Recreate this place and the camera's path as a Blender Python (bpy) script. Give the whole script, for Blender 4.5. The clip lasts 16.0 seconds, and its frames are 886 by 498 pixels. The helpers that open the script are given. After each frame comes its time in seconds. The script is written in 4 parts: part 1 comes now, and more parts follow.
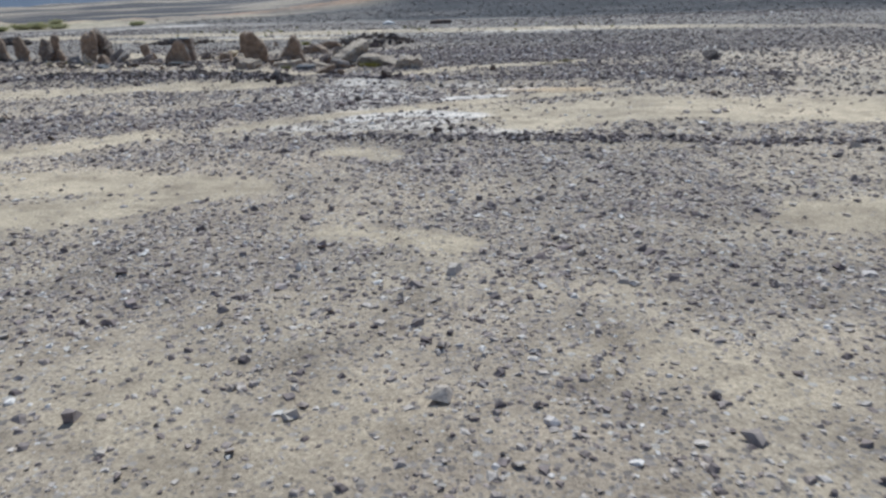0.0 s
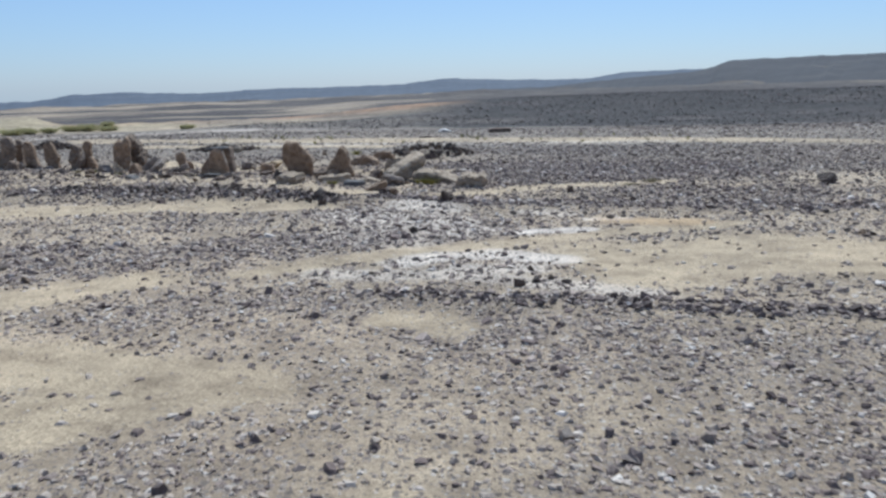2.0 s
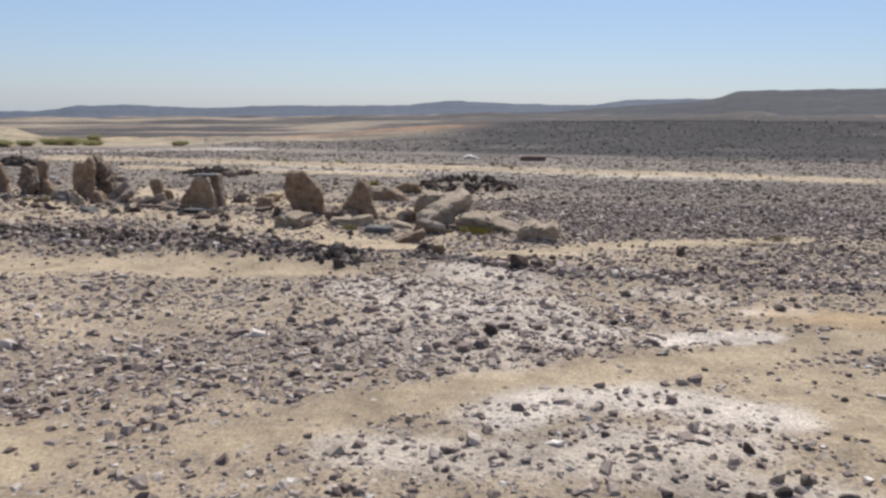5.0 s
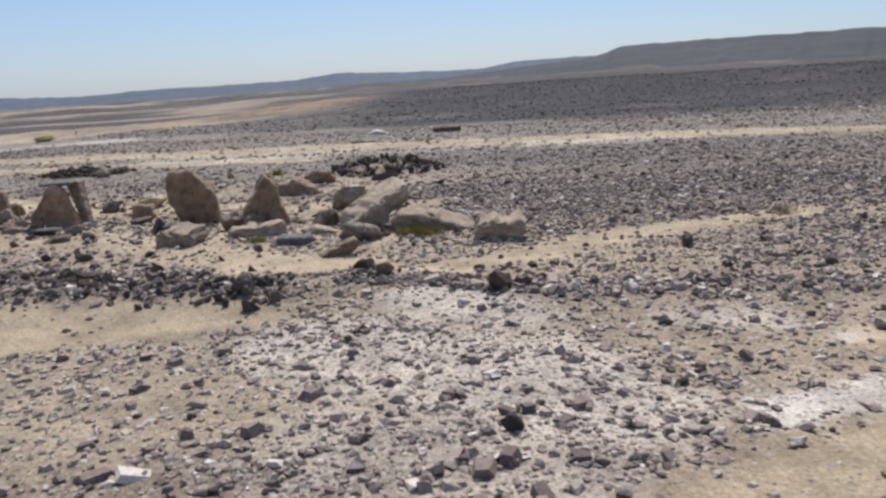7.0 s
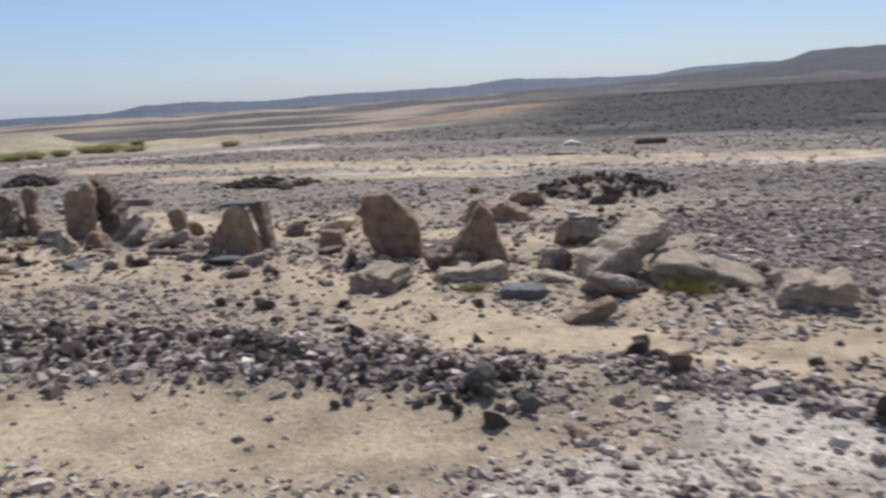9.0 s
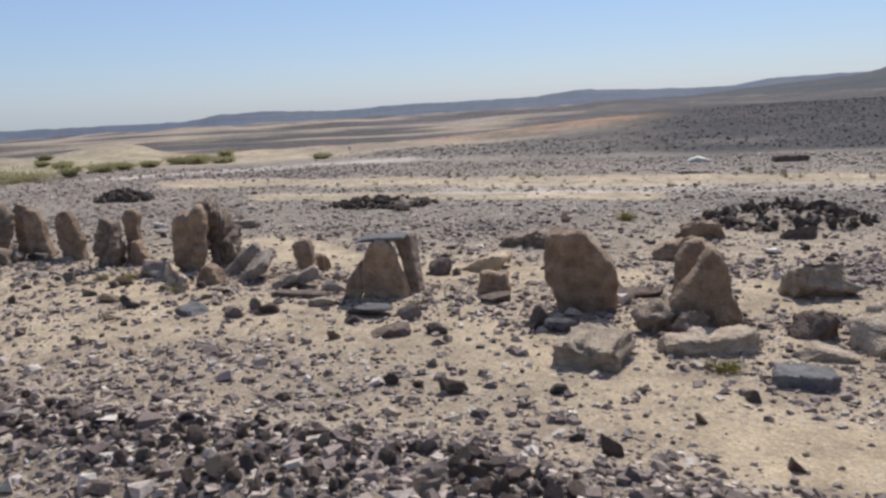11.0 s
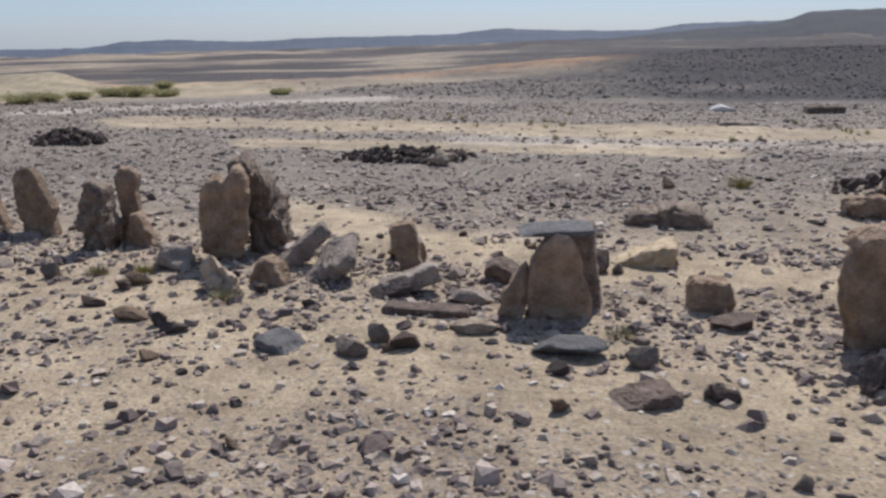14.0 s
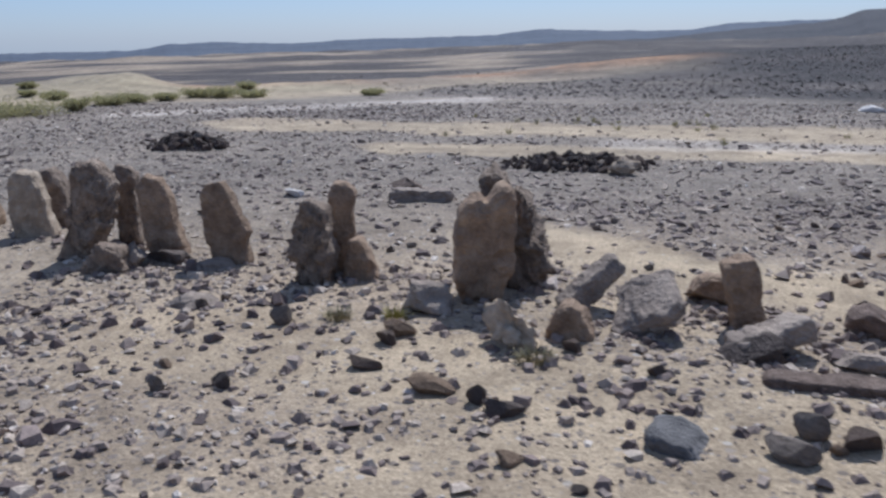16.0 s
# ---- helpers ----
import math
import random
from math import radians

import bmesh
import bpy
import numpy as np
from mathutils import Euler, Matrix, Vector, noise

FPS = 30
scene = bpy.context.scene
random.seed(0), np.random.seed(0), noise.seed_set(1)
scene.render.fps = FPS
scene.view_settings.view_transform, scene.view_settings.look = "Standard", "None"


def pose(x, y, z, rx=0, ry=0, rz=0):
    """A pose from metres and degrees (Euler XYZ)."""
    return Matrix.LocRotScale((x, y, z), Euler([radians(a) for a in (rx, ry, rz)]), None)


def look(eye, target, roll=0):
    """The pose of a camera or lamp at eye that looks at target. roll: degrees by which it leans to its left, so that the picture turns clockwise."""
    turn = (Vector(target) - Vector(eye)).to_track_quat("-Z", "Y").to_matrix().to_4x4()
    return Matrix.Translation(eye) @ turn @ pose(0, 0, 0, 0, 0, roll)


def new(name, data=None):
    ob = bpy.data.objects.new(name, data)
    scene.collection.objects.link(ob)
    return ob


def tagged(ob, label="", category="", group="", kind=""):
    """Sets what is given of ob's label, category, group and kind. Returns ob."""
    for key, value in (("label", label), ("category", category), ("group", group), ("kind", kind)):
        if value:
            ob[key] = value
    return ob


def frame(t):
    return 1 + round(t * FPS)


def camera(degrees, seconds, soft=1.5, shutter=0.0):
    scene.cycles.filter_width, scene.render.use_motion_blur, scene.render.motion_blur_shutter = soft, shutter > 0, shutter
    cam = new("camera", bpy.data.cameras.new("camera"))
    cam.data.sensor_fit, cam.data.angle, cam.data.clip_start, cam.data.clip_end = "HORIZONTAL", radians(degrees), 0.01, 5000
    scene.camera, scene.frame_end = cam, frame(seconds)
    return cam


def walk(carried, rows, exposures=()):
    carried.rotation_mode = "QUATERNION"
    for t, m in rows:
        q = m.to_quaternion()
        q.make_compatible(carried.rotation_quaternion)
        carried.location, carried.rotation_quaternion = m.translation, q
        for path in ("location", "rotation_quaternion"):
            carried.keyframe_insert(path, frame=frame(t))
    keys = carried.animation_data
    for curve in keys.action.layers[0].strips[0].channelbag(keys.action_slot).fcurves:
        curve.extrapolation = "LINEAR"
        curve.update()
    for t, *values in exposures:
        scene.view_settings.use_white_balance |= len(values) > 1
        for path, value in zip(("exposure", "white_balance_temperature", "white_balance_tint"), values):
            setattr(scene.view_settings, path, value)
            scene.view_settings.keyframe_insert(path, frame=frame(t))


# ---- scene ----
cam = camera(56.3, 16.0, soft=2.6, shutter=0.3)
METRES, EYE, TILT, LEAN, TURN = 16.1, 1.5, 0.0, 0.0, 0.0
ROWS = [
    (0.0, 0.0, 0.0, 0.0, -0.52, -18.23, 1.58),
    (0.5, -0.0017, 0.0327, -0.001, 0.86, -18.58, 1.05),
    (1.0, -0.0056, 0.0665, -0.0012, -3.52, -18.03, 1.29),
    (1.5, -0.0082, 0.1012, 0.0006, 3.36, -16.75, 1.36),
    (2.0, -0.0167, 0.1354, 0.0021, 2.93, -11.29, 0.95),
    (2.5, -0.0235, 0.1717, 0.0011, 6.06, -10.76, 0.85),
    (3.0, -0.0305, 0.2075, 0.0009, 7.7, -9.51, 0.71),
    (5.5, -0.0751, 0.3691, -0.0018, 0.9, -10.02, 0.07),
    (6.0, -0.0821, 0.4016, -0.0014, -2.5, -12.68, 2.15),
    (6.5, -0.0854, 0.4361, -0.0015, -3.01, -13.27, 1.6),
    (7.0, -0.0924, 0.4672, -0.003, -4.32, -11.98, 2.72),
    (7.5, -0.1005, 0.5002, -0.0028, -6.16, -11.95, 2.83),
    (8.0, -0.1073, 0.5319, -0.0, -5.05, -12.53, 3.49),
    (8.5, -0.1218, 0.5567, -0.0004, -1.96, -11.16, 2.47),
    (9.0, -0.1334, 0.582, -0.0024, 7.1, -11.06, 2.6),
    (9.5, -0.1483, 0.6066, 0.0003, 14.97, -10.87, 2.68),
    (12.0, -0.2406, 0.7031, -0.0004, 9.9, -9.87, 2.01),
    (12.5, -0.2593, 0.724, -0.0005, 9.64, -10.85, 1.7),
    (13.0, -0.2828, 0.7418, -0.0006, 6.38, -13.35, 2.3),
    (13.5, -0.3047, 0.7617, -0.0023, 6.18, -13.77, 1.45),
    (14.0, -0.324, 0.7809, -0.0024, 6.18, -14.53, 0.42),
    (14.5, -0.3475, 0.7975, -0.0029, 6.68, -16.32, 1.6),
    (15.0, -0.3724, 0.8156, -0.0041, 9.21, -14.3, -0.42),
    (15.5, -0.3968, 0.8288, -0.0073, 8.32, -15.18, 1.98),
    (16.0, -0.4225, 0.8404, -0.0074, 8.81, -14.43, 0.7),
]
EXPOSURES = [(0.0, -0.08, 5300, 2), (1.0, -0.1, 5250, 2), (1.5, -0.05, 5350, 2), (2.1, 0.0, 5450, 3), (2.6, 0.04, 6150, 7), (3.0, 0.08, 6350, 8), (5.5, 0.0, 6150, 9), (8.0, 0.0, 5970, 9), (9.5, 0.0, 5960, 9), (12.0, 0.0, 6190, 10),
             (13.0, -0.05, 6320, 10), (13.5, -0.08, 6080, 10), (14.0, -0.09, 5940, 10), (14.8, -0.13, 5600, 9), (16.0, -0.12, 5420, 10)]
walk(cam, [(t, pose(0, 0, EYE, TILT, LEAN, TURN) @ pose(METRES * x, METRES * y, METRES * z, 90 + pitch, roll, yaw)) for t, x, y, z, yaw, pitch, roll in ROWS], EXPOSURES)

# ---- light ----
SUN_AZ, SUN_EL = 8.0, 51.0          # degrees right of +y, degrees above the horizon
world = bpy.data.worlds.new("desert_sky")
scene.world = world
world.use_nodes = True
wn, wl = world.node_tree.nodes, world.node_tree.links
sky = wn.new("ShaderNodeTexSky")
sky.sky_type, sky.sun_disc = "NISHITA", False
sky.sun_elevation, sky.sun_rotation = radians(SUN_EL), radians(SUN_AZ)
sky.air_density, sky.dust_density, sky.ozone_density = 1.0, 0.35, 2.0
haze = wn.new("ShaderNodeMix")
haze.data_type = "RGBA"
haze.inputs[0].default_value, haze.inputs[7].default_value = 0.34, (6.1, 7.4, 9.9, 1)
clear = wn.new("ShaderNodeMix")
clear.data_type, clear.blend_type = "RGBA", "MULTIPLY"
clear.inputs[0].default_value, clear.inputs[7].default_value = 1.0, (0.90, 0.97, 1.16, 1)
wl.new(sky.outputs[0], clear.inputs[6])
wl.new(clear.outputs[2], haze.inputs[6])
wl.new(haze.outputs[2], wn["Background"].inputs[0])
wn["Background"].inputs[1].default_value = 0.079
sun = new("sun", bpy.data.lights.new("sun", "SUN"))
sun.data.energy, sun.data.angle, sun.data.color = 5.3, radians(0.53), (1.0, 0.945, 0.86)
_a, _e = radians(SUN_AZ), radians(SUN_EL)
sun.matrix_world = look((0, 0, 0), (-math.sin(_a) * math.cos(_e), -math.cos(_a) * math.cos(_e), -math.sin(_e)))


# ---- materials ----
def mat(name):
    m = bpy.data.materials.new(name)
    m.use_nodes = True
    n, l = m.node_tree.nodes, m.node_tree.links
    b = n["Principled BSDF"]
    b.inputs["Specular IOR Level"].default_value = 0.25
    return m, n, l, b


def tex(n, l, kind, scale, detail=4.0, rough=0.6, coord=None):
    t = n.new("ShaderNodeTexNoise" if kind == "noise" else "ShaderNodeTexVoronoi")
    t.inputs["Scale"].default_value = scale
    if kind == "noise":
        t.inputs["Detail"].default_value, t.inputs["Roughness"].default_value = detail, rough
    if coord:
        l.new(coord, t.inputs["Vector"])
    return t


def ramp(n, l, fac, stops):
    r = n.new("ShaderNodeValToRGB")
    while len(r.color_ramp.elements) < len(stops):
        r.color_ramp.elements.new(0.5)
    for e, (p, c) in zip(r.color_ramp.elements, stops):
        e.position, e.color = p, (*c, 1)
    l.new(fac, r.inputs[0])
    return r


def blend(n, l, a, b, fac, mode="MIX"):
    m = n.new("ShaderNodeMix")
    m.data_type, m.blend_type = "RGBA", mode
    for s, v in ((m.inputs[6], a), (m.inputs[7], b), (m.inputs[0], fac)):
        if isinstance(v, (int, float)):
            s.default_value = v
        elif isinstance(v, tuple):
            s.default_value = (*v, 1)
        else:
            l.new(v, s)
    return m.outputs[2]


def maths(n, l, op, a, b=0.0):
    m = n.new("ShaderNodeMath")
    m.operation = op
    for s, v in zip(m.inputs, (a, b)):
        if isinstance(v, (int, float)):
            s.default_value = v
        else:
            l.new(v, s)
    return m.outputs[0]


def bump(n, l, b, height, strength, distance, prior=None):
    k = n.new("ShaderNodeBump")
    k.inputs["Strength"].default_value, k.inputs["Distance"].default_value = strength, distance
    l.new(height, k.inputs["Height"])
    if prior:
        l.new(prior, k.inputs["Normal"])
    l.new(k.outputs[0], b.inputs["Normal"])
    return k.outputs[0]


def stone_material(name, dark, mid, light, scale=9.0, pits=0.6, stain=0.5):
    """Weathered stone: three tones in two sizes of mottling, pitted relief."""
    m, n, l, b = mat(name)
    co = n.new("ShaderNodeTexCoord").outputs["Object"]
    info = n.new("ShaderNodeObjectInfo")
    shift = n.new("ShaderNodeVectorMath")
    shift.operation = "ADD"
    l.new(co, shift.inputs[0])
    l.new(info.outputs["Random"], shift.inputs[1])
    co = shift.outputs[0]
    big, fine = tex(n, l, "noise", scale, 6, 0.65, co), tex(n, l, "noise", scale * 9, 4, 0.7, co)
    pit = tex(n, l, "voronoi", scale * 5, coord=co)
    col = ramp(n, l, big.outputs[0], ((0.28, dark), (0.52, mid), (0.75, light))).outputs[0]
    grain = ramp(n, l, fine.outputs[0], ((0.3, (0.62, 0.6, 0.58)), (0.7, (1.25, 1.25, 1.25)))).outputs[0]
    col = blend(n, l, col, grain, stain, "MULTIPLY")
    tone = n.new("ShaderNodeHueSaturation")
    l.new(maths(n, l, "MULTIPLY_ADD", info.outputs["Random"], 0.3), tone.inputs["Value"])
    tone.inputs["Value"].links[0].from_node.inputs[2].default_value = 0.86
    l.new(col, tone.inputs["Color"])
    l.new(tone.outputs[0], b.inputs["Base Color"])
    b.inputs["Roughness"].default_value = 0.92
    p = bump(n, l, b, big.outputs[0], 0.7, 0.05)
    p = bump(n, l, b, pit.outputs[0], pits, 0.012, p)
    bump(n, l, b, fine.outputs[0], 0.6, 0.006, p)
    return m



LIMESTONE = stone_material("weathered_limestone", (0.15, 0.098, 0.065), (0.29, 0.2, 0.132), (0.42, 0.305, 0.205))
KNOBBLY = stone_material("pitted_limestone", (0.15, 0.108, 0.08), (0.31, 0.232, 0.172), (0.48, 0.38, 0.29), 16, 1.0, 0.7)
PALE = stone_material("pale_limestone", (0.26, 0.195, 0.135), (0.41, 0.317, 0.228), (0.56, 0.46, 0.35), 12, 0.7)
WHITE = stone_material("white_gypsum_stone", (0.55, 0.48, 0.42), (0.70, 0.64, 0.58), (0.8, 0.76, 0.72), 10, 0.4)
GREY = stone_material("grey_slab_stone", (0.16, 0.125, 0.10), (0.27, 0.215, 0.172), (0.38, 0.312, 0.25), 8, 0.6)
BLUE = stone_material("blue_grey_slate", (0.075, 0.07, 0.068), (0.128, 0.118, 0.112), (0.2, 0.185, 0.175), 10, 0.4)
DARK = stone_material("dark_desert_stone", (0.06, 0.045, 0.038), (0.12, 0.092, 0.077), (0.2, 0.158, 0.132), 14, 0.5)
BROWN = stone_material("brown_desert_stone", (0.09, 0.062, 0.048), (0.17, 0.122, 0.095), (0.27, 0.20, 0.16), 14, 0.6)
YELLOW = stone_material("yellow_sandstone", (0.36, 0.26, 0.15), (0.48, 0.365, 0.235), (0.58, 0.465, 0.32), 10, 0.6)


def gravel_material(name, stops):
    m, n, l, b = mat(name)
    geo = n.new("ShaderNodeNewGeometry")
    co = n.new("ShaderNodeTexCoord").outputs["Object"]
    fine = tex(n, l, "noise", 60, 3, 0.7, co)
    col = ramp(n, l, geo.outputs["Random Per Island"], stops).outputs[0]
    grain = ramp(n, l, fine.outputs[0], ((0.3, (0.6, 0.6, 0.6)), (0.7, (1.3, 1.3, 1.3)))).outputs[0]
    l.new(blend(n, l, col, grain, 0.7, "MULTIPLY"), b.inputs["Base Color"])
    b.inputs["Roughness"].default_value = 0.9
    bump(n, l, b, fine.outputs[0], 0.5, 0.01)
    return m


GRAVEL_DARK = gravel_material("dark_gravel", ((0.0, (0.12, 0.086, 0.076)), (0.25, (0.20, 0.147, 0.125)), (0.55, (0.30, 0.228, 0.192)), (0.8, (0.42, 0.33, 0.272)), (1.0, (0.64, 0.55, 0.47))))
GRAVEL_PALE = gravel_material("pale_gravel", ((0.0, (0.15, 0.11, 0.096)), (0.25, (0.24, 0.183, 0.152)), (0.5, (0.36, 0.285, 0.23)), (0.75, (0.46, 0.37, 0.295)), (0.95, (0.54, 0.45, 0.37)), (1.0, (0.70, 0.62, 0.54))))
GRAVEL_FAR = gravel_material("black_gravel", ((0.0, (0.03, 0.026, 0.026)), (0.6, (0.065, 0.054, 0.051)), (0.9, (0.11, 0.09, 0.08)), (1.0, (0.22, 0.18, 0.15))))
GRAVEL_MIXED = gravel_material("mixed_gravel", ((0.0, (0.11, 0.082, 0.074)), (0.25, (0.19, 0.145, 0.124)), (0.5, (0.29, 0.227, 0.184)), (0.75, (0.39, 0.31, 0.24)), (0.95, (0.48, 0.39, 0.31)), (1.0, (0.66, 0.57, 0.48))))
GRAVEL_BANK = gravel_material("bank_stones", ((0.0, (0.075, 0.055, 0.047)), (0.4, (0.145, 0.108, 0.092)), (0.8, (0.25, 0.19, 0.16)), (1.0, (0.50, 0.41, 0.34))))
GRAVEL_STONES = gravel_material("strewn_stones", ((0.0, (0.11, 0.08, 0.072)), (0.35, (0.19, 0.142, 0.122)), (0.65, (0.275, 0.21, 0.172)), (0.88, (0.37, 0.292, 0.23)), (1.0, (0.48, 0.40, 0.315))))

m, n, l, b = mat("desert_ground")
GROUND = m
co = n.new("ShaderNodeTexCoord").outputs["Object"]
soil = n.new("ShaderNodeVertexColor")
soil.layer_name = "soil"
mottle, grit, dust = tex(n, l, "noise", 2.3, 8, 0.7, co), tex(n, l, "noise", 55, 5, 0.75, co), tex(n, l, "noise", 0.35, 5, 0.6, co)
pebble, pebble2 = tex(n, l, "voronoi", 48, coord=co), tex(n, l, "voronoi", 24, coord=co)
col = blend(n, l, soil.outputs[0], ramp(n, l, mottle.outputs[0], ((0.33, (0.55, 0.53, 0.52)), (0.5, (0.97, 0.96, 0.95)), (0.67, (1.25, 1.24, 1.22)))).outputs[0], 0.85, "MULTIPLY")
col = blend(n, l, col, ramp(n, l, dust.outputs[0], ((0.35, (0.78, 0.77, 0.77)), (0.65, (1.14, 1.12, 1.1)))).outputs[0], 0.85, "MULTIPLY")
col = blend(n, l, col, ramp(n, l, grit.outputs[0], ((0.32, (0.5, 0.48, 0.46)), (0.68, (1.38, 1.38, 1.38)))).outputs[0], 0.75, "MULTIPLY")
for peb, lo in ((pebble, 0.62), (pebble2, 0.5)):
    sep = n.new("ShaderNodeSeparateColor")
    l.new(peb.outputs["Color"], sep.inputs[0])
    chosen = maths(n, l, "LESS_THAN", sep.outputs[0], maths(n, l, "MULTIPLY", soil.outputs["Alpha"], lo))
    core = maths(n, l, "LESS_THAN", peb.outputs["Distance"], 0.42)
    tone = ramp(n, l, sep.outputs[1], ((0.0, (0.10, 0.083, 0.077)), (0.5, (0.2, 0.165, 0.145)), (0.85, (0.36, 0.3, 0.25)), (1.0, (0.6, 0.54, 0.47))))
    col = blend(n, l, col, tone.outputs[0], maths(n, l, "MULTIPLY", maths(n, l, "MULTIPLY", chosen, core), 0.75))
l.new(col, b.inputs["Base Color"])
b.inputs["Roughness"].default_value = 0.95
p = bump(n, l, b, mottle.outputs[0], 0.5, 0.06)
lumps = tex(n, l, "noise", 17, 6, 0.75, co)
p = bump(n, l, b, lumps.outputs[0], 0.8, 0.04, p)
bump(n, l, b, grit.outputs[0], 0.6, 0.008, p)


def plain(name, stops, scale, rough=0.95, coords="Object", relief=0.5, dist=0.05):
    m, n, l, b = mat(name)
    co = n.new("ShaderNodeTexCoord").outputs[coords]
    t, f = tex(n, l, "noise", scale, 8, 0.65, co), tex(n, l, "noise", scale * 7, 4, 0.7, co)
    col = ramp(n, l, t.outputs[0], stops).outputs[0]
    g = ramp(n, l, f.outputs[0], ((0.3, (0.7, 0.7, 0.7)), (0.7, (1.2, 1.2, 1.2)))).outputs[0]
    l.new(blend(n, l, col, g, 0.7, "MULTIPLY"), b.inputs["Base Color"])
    b.inputs["Roughness"].default_value = rough
    bump(n, l, b, f.outputs[0], relief, dist)
    return m


# the blue-grey of the far hills is distance haze mixed into their rock colour
HILL_FAR = plain("far_hill_rock_hazed", ((0.3, (0.058, 0.07, 0.096)), (0.55, (0.078, 0.09, 0.116)), (0.75, (0.11, 0.118, 0.135))), 0.02, dist=1.0)
HILL_NEAR = plain("dark_gravel_hillside", ((0.3, (0.03, 0.029, 0.035)), (0.58, (0.05, 0.047, 0.05)), (0.78, (0.12, 0.1, 0.08))), 0.03, dist=0.6)
GRASS_GREEN = plain("yellow_green_grass", ((0.3, (0.2, 0.18, 0.04)), (0.6, (0.33, 0.28, 0.075)), (0.8, (0.44, 0.37, 0.13))), 14, 0.7)
GRASS_DRY = plain("dry_straw_grass", ((0.3, (0.20, 0.17, 0.08)), (0.6, (0.36, 0.30, 0.17)), (0.8, (0.5, 0.42, 0.26))), 14, 0.7)
LEAF = plain("dull_green_leaf", ((0.3, (0.22, 0.205, 0.10)), (0.6, (0.32, 0.285, 0.15)), (0.8, (0.42, 0.37, 0.22))), 6, 0.7)
n, l = LEAF.node_tree.nodes, LEAF.node_tree.links
thin, both = n.new("ShaderNodeBsdfTranslucent"), n.new("ShaderNodeMixShader")
thin.inputs[0].default_value, both.inputs[0].default_value = (0.36, 0.33, 0.16, 1), 0.5
l.new(n["Principled BSDF"].outputs[0], both.inputs[1])
l.new(thin.outputs[0], both.inputs[2])
l.new(both.outputs[0], n["Material Output"].inputs[0])
TWIG = plain("grey_brown_twig", ((0.3, (0.10, 0.08, 0.06)), (0.7, (0.2, 0.16, 0.12))), 20, 0.8)

# ---- plan of the ground: bands of soil along lines, each with a half-width ----
rng = np.random.default_rng(7)
LATTICE = rng.random((257, 257))


def vnoise(x, y, scale, octaves=3):
    """Smooth value noise, 0 to 1."""
    out, amp, total = 0.0, 1.0, 0.0
    for o in range(octaves):
        u, v = np.asarray(x) / scale + 37.3 * o, np.asarray(y) / scale + 11.9 * o
        iu, iv = np.floor(u).astype(int), np.floor(v).astype(int)
        fu, fv = u - iu, v - iv
        fu, fv = fu * fu * (3 - 2 * fu), fv * fv * (3 - 2 * fv)
        a, b_ = LATTICE[iu % 256, iv % 256], LATTICE[(iu + 1) % 256, iv % 256]
        c, d = LATTICE[iu % 256, (iv + 1) % 256], LATTICE[(iu + 1) % 256, (iv + 1) % 256]
        out = out + amp * ((a * (1 - fu) + b_ * fu) * (1 - fv) + (c * (1 - fu) + d * fu) * fv)
        total += amp
        amp, scale = amp * 0.5, scale * 0.5
    return out / total


def band(x, y, line, half, soft=0.35, wander=0.5):
    """1 on the line, falling to 0 past its half-width, with an uneven edge."""
    x, y = np.asarray(x, float), np.asarray(y, float)
    if x.ndim:
        reach = half * (1 + soft + wander) + 0.01
        lx, ly = [q[0] for q in line], [q[1] for q in line]
        near = (x > min(lx) - reach) & (x < max(lx) + reach) & (y > min(ly) - reach) & (y < max(ly) + reach)
        out = np.zeros(x.shape)
        if near.any() and not near.all():
            out[near] = band(x[near], y[near], line, half, soft, wander)
            return out
        if not near.any():
            return out
    best = np.full(np.shape(x), 1e9)
    for (x0, y0), (x1, y1) in zip(line, line[1:] if len(line) > 1 else line):
        dx, dy = x1 - x0, y1 - y0
        t = np.clip(((x - x0) * dx + (y - y0) * dy) / max(dx * dx + dy * dy, 1e-9), 0, 1)
        best = np.minimum(best, np.hypot(x - x0 - t * dx, y - y0 - t * dy))
    best = best + half * wander * 2 * (vnoise(x, y, max(0.3, half * 1.2)) - 0.5)
    s = np.clip((half * (1 + soft) - best) / (2 * half * soft), 0, 1)
    return s * s * (3 - 2 * s)


